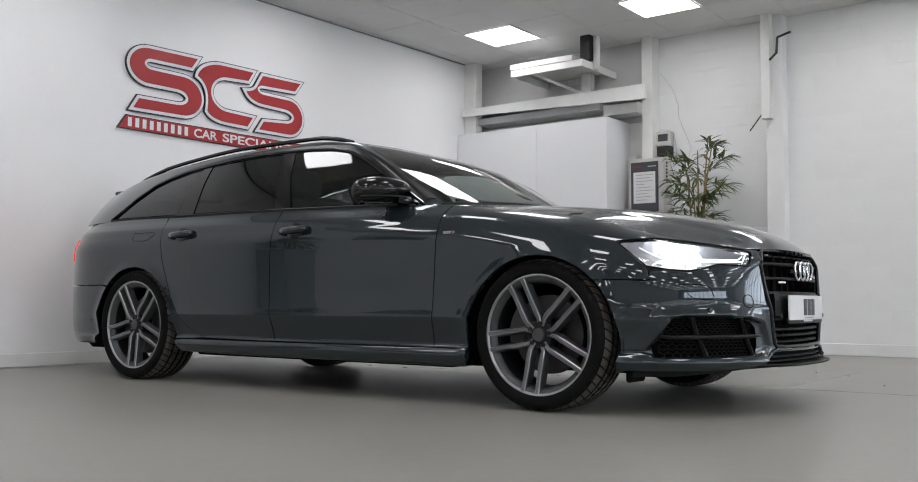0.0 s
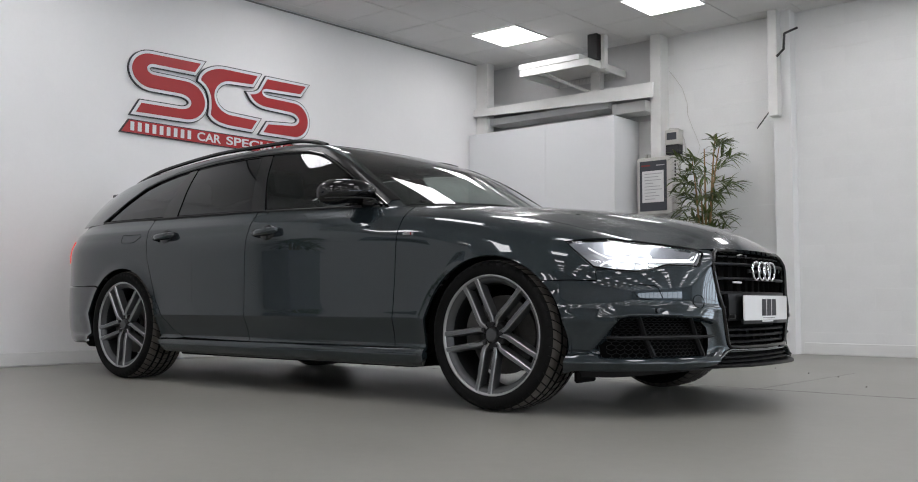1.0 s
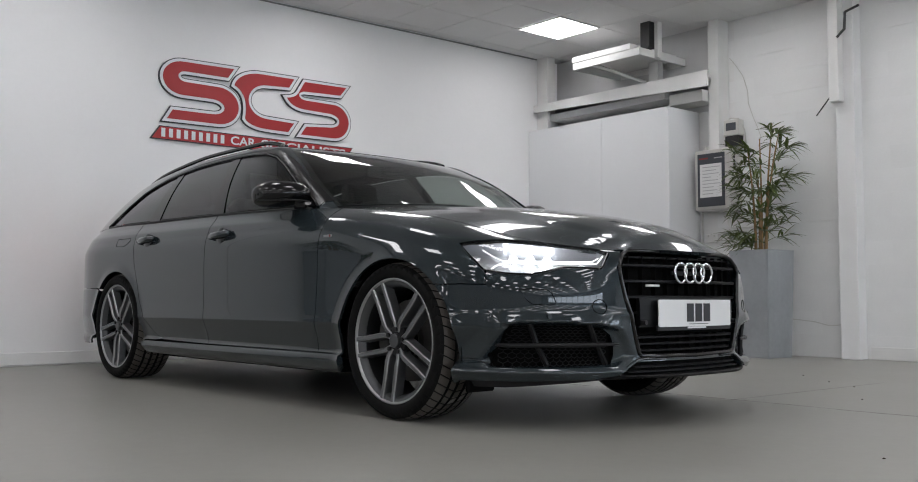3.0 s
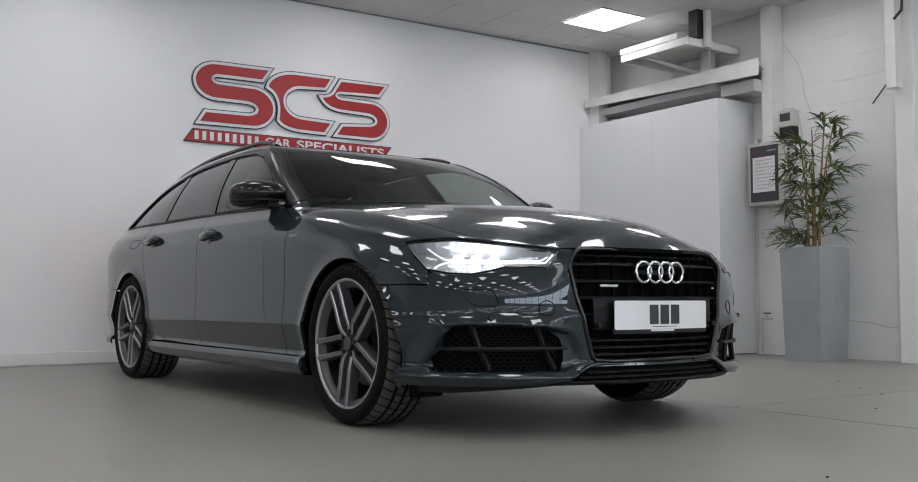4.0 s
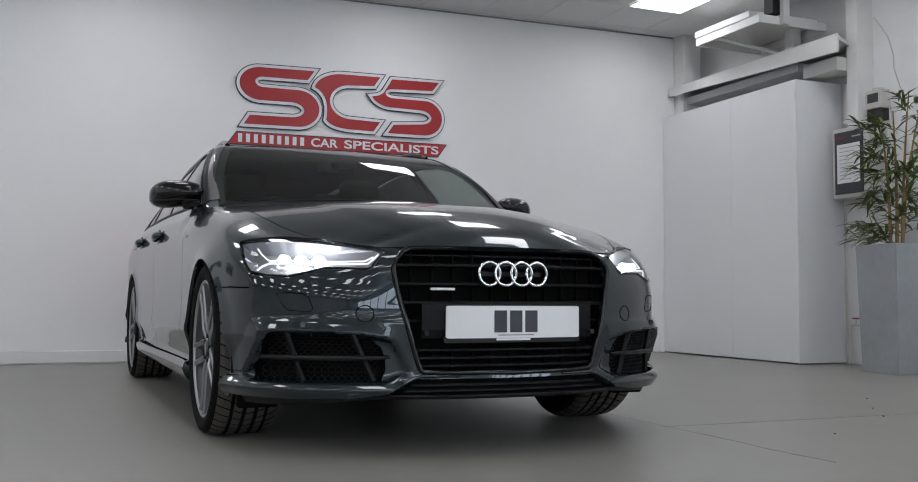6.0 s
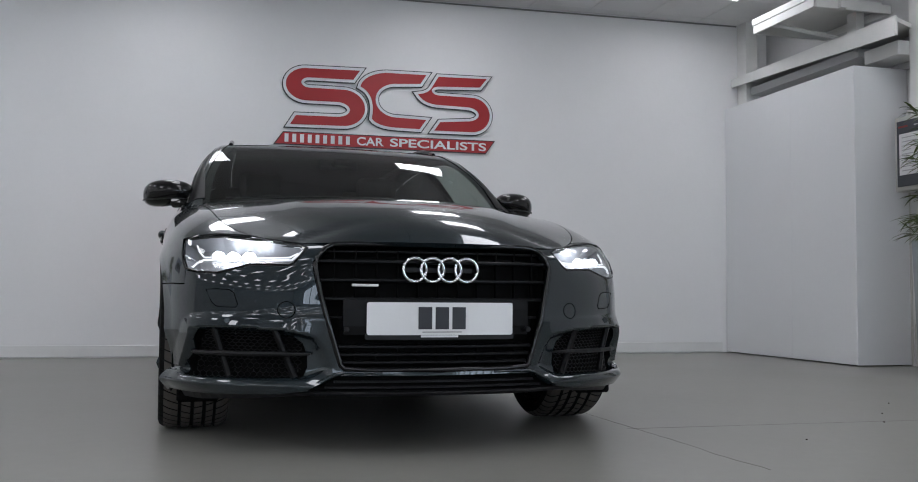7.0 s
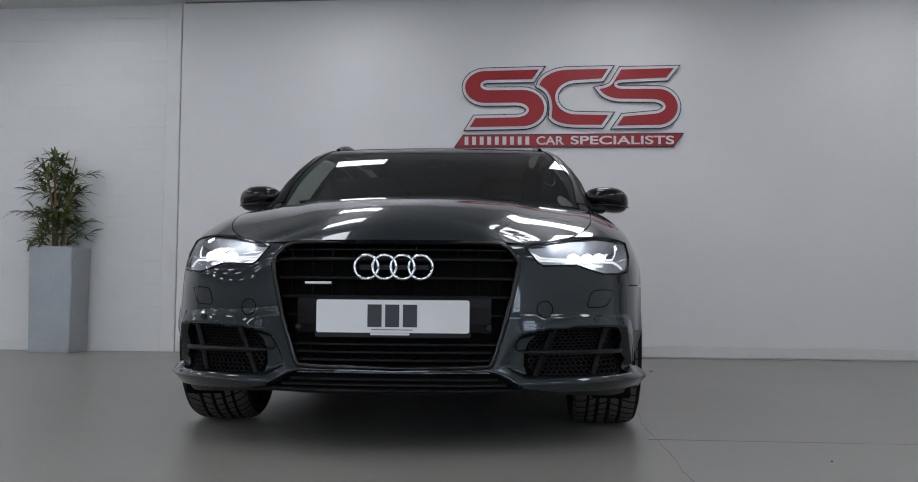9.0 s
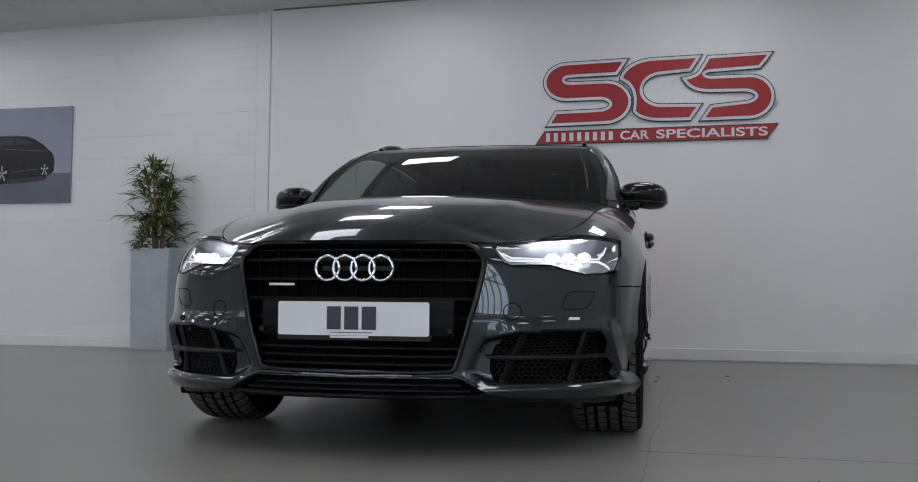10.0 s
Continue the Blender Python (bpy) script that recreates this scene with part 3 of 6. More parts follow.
# front bumper: upper and lower halves meet at mid height of the side intakes
FOG = [(0.836, 0.30), (0.845, 0.260), (0.70, 0.257), (0.55, 0.260), (0.466, 0.265), (0.450, 0.295), (0.452, 0.335), (0.468, 0.376), (0.50, 0.400), (0.58, 0.412), (0.68, 0.418), (0.76, 0.420), (0.806, 0.416), (0.817, 0.38)]
RECESS = [(0.850, 0.252), (0.812, 0.424), (0.66, 0.428), (0.52, 0.418), (0.43, 0.398), (0.395, 0.345), (0.368, 0.288), (0.45, 0.256)]
FOGUV = [Y(*p) for p in FOG]
foghalf = Y(0.818, 0.335)
GR = [(0.300, 0.722), (0.360, 0.716), (0.392, 0.700), (0.418, 0.668), (0.427, 0.645), (0.420, 0.600), (0.404, 0.530), (0.384, 0.455), (0.362, 0.38), (0.348, 0.335)]
GR2 = [(0.348, 0.335), (0.337, 0.303), (0.325, 0.292), (0.25, 0.288), (0.0, 0.286)]
LOWCUT = [(0.0, 0.268), (0.335, 0.270), (0.36, 0.266), (0.448, 0.218)]
GRUV, GR2UV = [Y(*p) for p in GR], [Y(*p) for p in GR2]
lamp_low = line_x([(0.500, 0.624)]) + [Y(0.80, 0.616), Y(0.742, 0.611), Y(0.690, 0.624), Y(0.634, 0.640), Y(0.57, 0.639), Y(0.508, 0.636), Y(0.490, 0.645), Y(0.444, 0.703)]
upper = (arc(0.005, 3, 44, 10) + line_x([(0.40, 0.577), (0.507, 0.575)]) + lamp_low + [(l_y(0.50), 1.0), (l_y(0.44), 1.0), Y(0.40, 0.712)] + GRUV[2:]
         + FOGUV[6:] + [foghalf] + [X(0.55, 0.335)])
lower = [arc(0.005, 3, 4, 1)[0], X(0.55, 0.335), foghalf] + FOGUV[0:7] + GR2UV + [Y(*p) for p in LOWCUT] + [Y(0.55, 0.206), Y(0.70, 0.200), Y(0.80, 0.198)] + line_x([(0.52, 0.198), (0.41, 0.198)]) + arc(0.005, -21, 0, 5)


def edge_distance(poly, y, z):
    """Distance from a point to an outline, below zero inside it."""
    best, inside = 9.0, False
    for (ay, az), (by, bz) in zip(poly, poly[1:] + poly[:1]):
        ey, ez = by - ay, bz - az
        t = min(1, max(0, ((y - ay) * ey + (z - az) * ez) / (ey * ey + ez * ez)))
        best = min(best, math.hypot(y - ay - t * ey, z - az - t * ez))
        if (az > z) != (bz > z) and y < ay + (z - az) / (bz - az) * ey:
            inside = not inside
    return -best if inside else best


def bumper_shape(p, u, v):
    """The sloping frame that sweeps round each side intake, the recess in it and the proud lower lip."""
    y, z = p[1], p[2]
    if y < 0.33 or z > 0.52:
        return 0.0
    d = edge_distance(RECESS, y, z)
    w = min(1, (y - 0.33) / 0.08)
    if d < 0:
        return -0.016 * min(1, -d / 0.014) * w
    frame_ = 0.017 * max(0, 1 - d / 0.046) * min(1, max(0, (y - 0.40) / 0.12)) * (1 if z > 0.28 else 0.4)
    lip_ = 0.016 * max(0, 1 - abs(z - 0.232) / 0.03) * w
    return max(frame_, lip_)


part("front_bumper", skin(S, [upper, lower], du=0.011, dv=0.0095, depth=0.02, sides=B2, weld=True, shape=bumper_shape), PAINT, CAR)

# added near-black sheets behind the panel gaps, so these read as shade
for s in B2:
    part("gap_backing", skin(S, [[(l_x(-0.42), 0.05), (l_x(-0.42), 0.98), (l_x(-2.48), 0.98), (l_x(-2.48), 0.05)]], du=0.06, dv=0.05, depth=0, off=-0.03, sides=(s,)), VOID, CAR)
    part("gap_backing", skin(S, [[(l_x(-2.52), 0.70), (l_x(-2.52), 0.98), (QL[-1] * 0.97, 0.98), (QL[-1] * 0.97, 0.70)]], du=0.06, dv=0.05, depth=0, off=-0.03, sides=(s,)), VOID, CAR)
bm = bmesh.new()
add_box(bm, -3.75, -0.70, 0.17, 0.50, 0.70, 0.27, bevel=0.03)
part("underbody", bm, VOID, CAR)
bm = bmesh.new()
add_box(bm, -2.40, -0.86, 0.17, -0.50, 0.86, 0.23, bevel=0.02)
part("floor_pan", bm, VOID, CAR)
for cx in (0.005, -2.905):
    for s in B2:
        bm = bmesh.new()
        n = 28
        for i in range(n):
            a0, a1 = radians(-9 + 198 * i / n), radians(-9 + 198 * (i + 1) / n)
            r = ARCH + 0.012
            q = [(cx + r * math.cos(a), s * y, ARCHZ + r * math.sin(a)) for a, y in ((a0, 0.885), (a1, 0.885), (a1, 0.56), (a0, 0.56))]
            bm.faces.new([bm.verts.new(p) for p in q])
        bm.faces.new([bm.verts.new((cx + (ARCH + 0.012) * math.cos(radians(-9 + 198 * i / n)), s * 0.56, ARCHZ + (ARCH + 0.012) * math.sin(radians(-9 + 198 * i / n)))) for i in range(n + 1)])
        bmesh.ops.remove_doubles(bm, verts=bm.verts, dist=0.0005)
        part("arch_liner", bm, VOID, CAR)

# ---- bonnet ----
_xs = S.t[:, -1, 0]
LC = l_y(0.57)
XC, YC = float(S.at(LC, 1.0)[0]), float(S.at(LC, 1.0)[1])     # front corner of the bonnet
_i = np.where((QL > l_y(0.55)) & (QL < l_x(-0.70)))[0]
_o = _i[np.argsort(_xs[_i])]


def ye(x):
    return float(np.interp(x, _xs[_o], S.t[_o, -1, 1]))


def ze(x):
    return float(np.interp(x, _xs[_o], S.t[_o, -1, 2]))


BON_Z = spline([-0.62, -0.45, -0.2, 0.0, 0.2, 0.4, 0.6, 0.74, 0.82, 0.865], [1.005, 0.994, 0.974, 0.957, 0.935, 0.902, 0.857, 0.808, 0.762, 0.722])
_n = np.where(QL <= LC + 0.01)[0]


def bonnet_point(a, b):
    """a from the front edge (0) to the screen (1), b from the middle (0) to the edge (1)."""
    y1 = YC * b
    xf = float(np.interp(y1, S.t[_n, -1, 1], _xs[_n]))
    xr = -0.56 - 0.09 * b * b
    x = xf + (xr - xf) * (a**1.15)
    y = b * ye(x) if x < XC else y1
    zc = float(BON_Z(0.865 + (-0.56 - 0.865) * a**1.15))
    z1 = ze(x) if x < XC else float(np.interp(y1, S.t[_n, -1, 1], S.t[_n, -1, 2]))
    g = b**2.4
    z = zc * (1 - g) + z1 * g
    # raised centre between two soft creases
    crease = 0.006 * min(1, max(0, (0.66 - b) / 0.10)) * min(1, max(0, (1 - a) * 3)) * min(1, a * 4)
    return np.array((x, y, z + crease))


def bonnet_table():
    A, Bv = np.linspace(0, 1, 110), np.linspace(0, 1, 81)
    return np.array([[bonnet_point(a, b) for b in Bv] for a in A])


BON = Surf(bonnet_table(), np.linspace(0, 1, 110))
part("bonnet", skin(BON, [[(0.004, 0), (0.004, 0.994), (0.995, 0.994), (0.995, 0)]], du=0.018, dv=0.025, depth=0.02, sides=B2, weld=True), PAINT, CAR)
part("cowl", skin(BON, [[(0.93, 0), (0.93, 0.93), (1, 0.93), (1, 0)]], du=0.05, dv=0.1, depth=0, off=-0.03, sides=B2, weld=True), VOID, CAR)

# ---- cabin ----
KP = [0, 0.33, 0.67, 1.0, 1.5, 2.0, 2.5, 3.0, 3.4]
K_X = spline(KP, [-0.655, -0.885, -1.125, -1.39, -1.78, -2.32, -2.90, -3.40, -3.72])
K_Y = spline(KP, [0.790, 0.776, 0.724, 0.652, 0.624, 0.614, 0.592, 0.560, 0.525])
K_Z = spline(KP, [0.962, 1.112, 1.260, 1.372, 1.402, 1.398, 1.362, 1.298, 1.228])
C_X = spline(KP, [-0.47, -0.75, -1.03, -1.33, -1.75, -2.32, -2.90, -3.42, -3.78])
C_Z = spline(KP, [1.002, 1.148, 1.285, 1.380, 1.428, 1.442, 1.410, 1.350, 1.282])


def cabin_table():
    us = np.linspace(0, 3.4, 240)
    nv = 161
    out = np.zeros((240, nv, 3))
    for i, k in enumerate(us):
        kx, ky, kz = float(K_X(k)), float(K_Y(k)), float(K_Z(k))
        l = l_x(max(kx, -3.85))
        e = S.at(l, 1.0)
        t = np.linspace(0, 1, 80, endpoint=False)
        h = kz - e[2]
        side = np.stack([np.full(80, kx), e[1] + (ky - e[1]) * t + 0.05 * h * np.sin(math.pi * t), e[2] + h * t], 1)
        t = np.linspace(0, 1, 81)
        w = 1 - (1 - t)**2.1
        top = np.stack([kx + (float(C_X(k)) - kx) * w, ky * (1 - t), kz + (float(C_Z(k)) - kz) * w], 1)
        p = np.concatenate([side, top])
        for _ in range(14):
            q = p.copy()
            q[1:-1] = 0.25 * p[:-2] + 0.5 * p[1:-1] + 0.25 * p[2:]
            q[:30], q[130:] = p[:30], p[130:]
            p = q
        out[i] = p
    return out


CB = Surf(cabin_table(), np.linspace(0, 3.4, 240))


def D(x, z):
    return CB.find((0, 2), (x, z))


def V(k, inset):
    """Across the top at k, a distance in from the roof edge."""
    return (k, 0.5 + 0.5 * inset / float(K_Y(k)))


DLO_TOP = [(-3.03, 1.232), (-2.90, 1.272), (-2.74, 1.304), (-2.55, 1.326), (-2.30, 1.346), (-2.05, 1.354), (-1.85, 1.354), (-1.62, 1.348), (-1.45, 1.334), (-1.30, 1.298), (-1.15, 1.232), (-0.985, 1.138), (-0.845, 1.054), (-0.715, 0.972)]
DLO_R = [(-3.135, 1.004), (-3.32, 1.012), (-3.27, 1.05), (-3.16, 1.145)]
belt_b = [(-0.86, 0.975), (-1.2, 0.984), (-1.6, 0.993), (-2.0, 0.999), (-2.5, 1.003), (-3.0, 1.009)]
dlo = [D(*p) for p in DLO_R[1:] + DLO_TOP]
frame_top = [V(0.0, 0.03), V(0.4, 0.035), V(0.8, 0.043), V(1.0, 0.047), V(1.3, 0.085), V(1.8, 0.09), V(2.4, 0.09), V(3.0, 0.09), V(3.4, 0.09)]
for s in B2:
    part("side_frame", skin(CB, [frame_top + [(3.4, 0.0), (D(-3.33, 1.0)[0], 0.0)] + dlo + [(0.05, 0.0), (0.0, 0.0)]], du=0.03, dv=0.014, depth=0.01, sides=(s,)), PAINT, CAR)
    inner = [(-3.24, 1.06), (-3.16, 1.145)] + DLO_TOP
    outer = []
    for i, (x, z) in enumerate(inner):
        (ax, az), (bx, bz) = inner[max(0, i - 1)], inner[min(len(inner) - 1, i + 1)]
        h = math.hypot(bx - ax, bz - az)
        wd = 0.020 if x < -1.5 else 0.020 + 0.018 * min(1, (x + 1.5) / 0.35)
        outer.append((x - wd * (bz - az) / h, z + wd * (bx - ax) / h))
    part("window_frame", skin(CB, [[D(*p) for p in inner] + [D(*p) for p in reversed(outer)]], du=0.04, dv=0.02, depth=0.003, off=0.003, sides=(s,)), FRAMEBLACK, CAR, "black window frame")
    part("mirror_sail", skin(CB, [[D(*p) for p in ((-0.72, 0.974), (-0.89, 0.980), (-0.91, 1.085), (-0.845, 1.052))]], du=0.04, dv=0.03, depth=0.003, off=0.003, sides=(s,)), GLOSSBLACK, CAR, "gloss black mirror corner panel")
    seal = [tuple((CB.at(*q) + (0, 0.002, 0)) * (1, s, 1)) for q in dlo]
    part("window_seal", tube_bm(seal, 0.0085, 8), GLOSSBLACK, CAR, "gloss black window surround")
    low = [tuple((CB.at(*D(*p)) + (0, 0.001, -0.004)) * (1, s, 1)) for p in [(-0.75, 0.968)] + belt_b + [(-3.32, 1.012)]]
    part("belt_strip", tube_bm(low, 0.0068, 8), SATINBLACK, CAR, "black belt strip")
    g_f = [D(*p) for p in [(-0.80, 0.984), (-1.2, 0.992), (-1.605, 1.000), (-1.70, 1.18), (-1.775, 1.342), (-1.62, 1.338), (-1.47, 1.323), (-1.32, 1.288), (-1.17, 1.226), (-1.005, 1.132), (-0.865, 1.050)]]
    g_r = [D(*p) for p in [(-1.735, 1.003), (-2.1, 1.008), (-2.44, 1.012), (-2.455, 1.10), (-2.475, 1.20), (-2.50, 1.318), (-2.30, 1.336), (-2.05, 1.345), (-1.885, 1.345), (-1.82, 1.20)]]
    g_q = [D(*p) for p in [(-2.60, 1.014), (-3.0, 1.018), (-3.29, 1.022), (-3.25, 1.055), (-3.15, 1.145), (-3.03, 1.220), (-2.90, 1.260), (-2.74, 1.293), (-2.585, 1.312), (-2.59, 1.20)]]
    part("front_door_glass", skin(CB, [g_f], du=0.08, dv=0.05, depth=0.004, off=-0.004, sides=(s,)), SIDEGLASS, CAR, "clear side glass")
    part("rear_door_glass", skin(CB, [g_r], du=0.08, dv=0.05, depth=0.004, off=-0.004, sides=(s,)), PRIVACY, CAR, "dark privacy glass")
    part("quarter_glass", skin(CB, [g_q], du=0.08, dv=0.05, depth=0.004, off=-0.004, sides=(s,)), PRIVACY, CAR, "dark privacy glass")
    bp_ = [D(*p) for p in [(-1.61, 0.99), (-1.73, 0.992), (-1.815, 1.20), (-1.88, 1.352), (-1.78, 1.350), (-1.705, 1.18)]]
    cp_ = [D(*p) for p in [(-2.445, 1.002), (-2.595, 1.005), (-2.595, 1.20), (-2.58, 1.325), (-2.505, 1.330), (-2.48, 1.20), (-2.458, 1.10)]]
    part("centre_pillar", skin(CB, [bp_], du=0.05, dv=0.05, depth=0.01, sides=(s,)), GLOSSBLACK, CAR, "gloss black pillar cover")
    part("rear_pillar", skin(CB, [cp_], du=0.05, dv=0.05, depth=0.01, sides=(s,)), GLOSSBLACK, CAR, "gloss black pillar cover")
    bm = bmesh.new()
    rail = []
    for i in range(31):
        k = 1.03 + (3.05 - 1.03) * i / 30
        p = CB.at(*V(k, 0.06))
        lift = 0.026 * min(1, 6 * i / 30, 6 * (30 - i) / 30)**0.6
        rail.append((p[0], p[1] * s, p[2] + lift))
    add_tube(bm, rail, 0.0125, 10)
    part("roof_rail", bm, GLOSSBLACK, CAR, "gloss black roof rail", smooth=True)

ws = [(0.03, 1.0)] + [V(k, 0.026 + 0.020 * k) for k in (0.03, 0.3, 0.6, 0.8, 0.96)] + [(0.985, 1.0)]
part("windscreen", skin(CB, [ws], du=0.05, dv=0.03, depth=0.005, off=-0.003, sides=B2, weld=True), WSGLASS, CAR, "clear laminated windscreen")
frit = bmesh.new()
for q in ([V(0.0, 0.02), V(1.0, 0.045), V(1.0, 0.085), V(0.05, 0.06)], [(0.955, 1.0), V(0.955, 0.06), V(1.0, 0.06), (1.0, 1.0)], [(0.0, 1.0), V(0.0, 0.05), V(0.045, 0.05), (0.06, 1.0)]):
    b_ = skin(CB, [q], du=0.08, dv=0.05, depth=0, off=-0.008, sides=B2)
    me_ = bpy.data.meshes.new("tmp")
    b_.to_mesh(me_)
    b_.free()
    frit.from_mesh(me_)
    bpy.data.meshes.remove(me_)
part("screen_surround", frit, SATINBLACK, CAR)
part("roof", skin(CB, [[(1.003, 1.0), V(1.003, 0.050), V(1.3, 0.088), V(1.8, 0.093), V(2.4, 0.093), V(3.38, 0.093), (3.38, 1.0)]], du=0.04, dv=0.02, depth=0.012, sides=B2, weld=True), PAINT, CAR)
# tailgate closing the rear
bm = bmesh.new()
tg = []
for t in np.linspace(0, 1, 9):
    row = []
    for y in np.linspace(-1, 1, 15):
        wt = 0.53 + (0.66 - 0.53) * t
        x = -3.80 - 0.14 * t + 0.12 * abs(y)**2.5
        row.append(bm.verts.new((x, y * wt, 1.262 - 0.045 * abs(y)**2 * (1 - t) - 0.70 * t)))
    tg.append(row)
for a, b in zip(tg[:-1], tg[1:]):
    for j in range(14):
        bm.faces.new((a[j], a[j + 1], b[j + 1], b[j]))
bmesh.ops.recalc_face_normals(bm, faces=bm.faces)
part("tailgate", bm, PAINT, CAR, smooth=True)
bm = box_bm(-3.82, -0.46, 1.240, -3.68, 0.46, 1.270, bevel=0.012, seg=2)
part("roof_spoiler", bm, PAINT, CAR)
for s in B2:
    q = [X(-3.665, 0.895), X(-3.71, 0.75), (l_x(-3.88), X(-3.58, 0.75)[1]), (l_x(-3.88), X(-3.5, 0.895)[1])]
    part("tail_lamp", skin(S, [q], du=0.04, dv=0.03, depth=0.01, off=0.004, sides=(s,)), TAILGLOW, CAR, "red lit tail lamp")

# ---- wheels ----


def lathe(bm, prof, n, angle=None, dip=None):
    """Spins (radius, y) points round the y axis; dip(i, k) may lower a radius."""
    rings = []
    for i in range(n):
        a = angle(i) if angle else 2 * math.pi * i / n
        rings.append([bm.verts.new(((r - (dip(i, k) if dip else 0)) * math.cos(a), y, (r - (dip(i, k) if dip else 0)) * math.sin(a))) for k, (r, y) in enumerate(prof)])
    for i in range(n):
        A, B = rings[i], rings[(i + 1) % n]
        for k in range(len(prof) - 1):
            bm.faces.new((A[k], A[k + 1], B[k + 1], B[k]))
    return bm


def make_wheel():
    """A 20 inch wheel with its outer face towards -y."""
    rim = bmesh.new()
    lathe(rim, [(0.245, 0.21), (0.236, 0.18), (0.226, 0.10), (0.228, 0.045), (0.232, 0.032)], 64)
    wheel = part("wheel", rim, BARREL, CAR, "grey alloy wheel with five split spokes", smooth=True)
    ring = bmesh.new()
    lathe(ring, [(0.2570, 0.008), (0.2595, 0.001), (0.2645, -0.001), (0.2680, 0.0), (0.2700, 0.005), (0.268, 0.014)], 80)
    part("rim_lip", ring, ALLOYCUT, wheel, "bright machined rim edge", smooth=True)
    ring = bmesh.new()
    lathe(ring, [(0.231, 0.034), (0.240, 0.016), (0.250, 0.010), (0.2602, 0.007)], 80)
    part("rim_ledge", ring, ALLOYDARK, wheel, "darker grey inner rim step", smooth=True)
    tyre = bmesh.new()
    prof = [(0.262, 0.012), (0.268, 0.0), (0.284, -0.008), (0.302, -0.012), (0.318, -0.006), (0.328, 0.008), (0.3335, 0.024), (0.335, 0.040), (0.3355, 0.060), (0.3275, 0.062), (0.3275, 0.072), (0.336, 0.074),
            (0.336, 0.106), (0.328, 0.108), (0.328, 0.119), (0.336, 0.121), (0.336, 0.150), (0.328, 0.152), (0.328, 0.163), (0.336, 0.165), (0.3355, 0.190), (0.328, 0.192), (0.328, 0.200), (0.335, 0.202), (0.333, 0.222), (0.326, 0.238), (0.312, 0.250), (0.29, 0.252), (0.264, 0.238)]
    pitch = 52
    stops = (0.0, 0.85, 0.87, 0.98)
    rings = []
    for i in range(pitch * 4):
        ring_ = []
        for k, (r, y) in enumerate(prof):
            a = 2 * math.pi * (i // 4 + stops[i % 4]) / pitch + (1.3 * abs(y - 0.125) if k > 3 else 0.16)
            sipe = i % 4 in (2, 3) and (5 <= k <= 8 or 23 <= k <= 26 or k in (11, 12, 15, 16, 19, 20))
            r = r - (0.0085 if sipe else 0)
            ring_.append(tyre.verts.new((r * math.cos(a), y, r * math.sin(a))))
        rings.append(ring_)
    for i in range(pitch * 4):
        A, B = rings[i], rings[(i + 1) % (pitch * 4)]
        for k in range(len(prof) - 1):
            f = tyre.faces.new((A[k], A[k + 1], B[k + 1], B[k]))
            f.material_index = 1 if 5 <= k <= 25 and i % 4 not in (1, 2, 3) and k not in (8, 9, 10, 12, 13, 14, 16, 17, 18, 20, 21, 22) else 0
            f.smooth = k < 4
    part("tyre", tyre, RUBBER, wheel, "black low-profile tyre").data.materials.append(TREAD)
    for a in range(5):
        ax = radians(-90 + 72 * a)
        for sg in (-1, 1):
            path = [(0.040, 28, 0.018, 0.018, 0.026), (0.078, 24.5, 0.010, 0.021, 0.031), (0.104, 18.8, 0.006, 0.025, 0.035), (0.165, 11.8, 0.006, 0.023, 0.034), (0.21, 9.4, 0.005, 0.022, 0.034), (0.259, 8.2, 0.002, 0.024, 0.036)]
            bm = bmesh.new()
            rows = []
            for r, dg, yo, wt, wb in path:
                t = ax + sg * radians(dg)
                c = Vector((r * math.cos(t), 0, r * math.sin(t)))
                sd = Vector((-math.sin(t), 0, math.cos(t)))
                y1 = yo + 0.045
                rows.append([bm.verts.new(c + sd * q + Vector((0, y, 0))) for q, y in ((-wb / 2, y1), (-wt / 2, yo + 0.005), (-wt / 2 + 0.004, yo), (wt / 2 - 0.004, yo), (wt / 2, yo + 0.005), (wb / 2, y1))])
            for p, q in zip(rows[:-1], rows[1:]):
                for k in range(5):
                    f = bm.faces.new((p[k], p[k + 1], q[k + 1], q[k]))
                    if k in (1, 3):
                        f.material_index = 1
            bmesh.ops.recalc_face_normals(bm, faces=bm.faces)
            sp = part("spoke", bm, ALLOY, wheel)
            sp.data.materials.append(ALLOYCUT)
    hub = bmesh.new()
    lathe(hub, [(0.0001, 0.022), (0.060, 0.022), (0.066, 0.030), (0.070, 0.07)], 40)
    part("hub", hub, BARREL, wheel, smooth=False)
    cap = bmesh.new()
    lathe(cap, [(0.0001, 0.006), (0.026, 0.0065), (0.030, 0.009), (0.033, 0.026)], 32)
    part("centre_cap", cap, ALLOYDARK, wheel, "grey centre cap")
    for a in range(5):
        t = radians(-90 + 36 + 72 * a)
        bm = bmesh.new()
        bmesh.ops.create_cone(bm, cap_ends=True, segments=12, radius1=0.0095, radius2=0.0095, depth=0.016, matrix=Matrix.Translation((0.050 * math.cos(t), 0.016, 0.050 * math.sin(t))) @ pose(0, 0, 0, 90))
        part("wheel_bolt", bm, SATINBLACK, wheel)
    disc = bmesh.new()
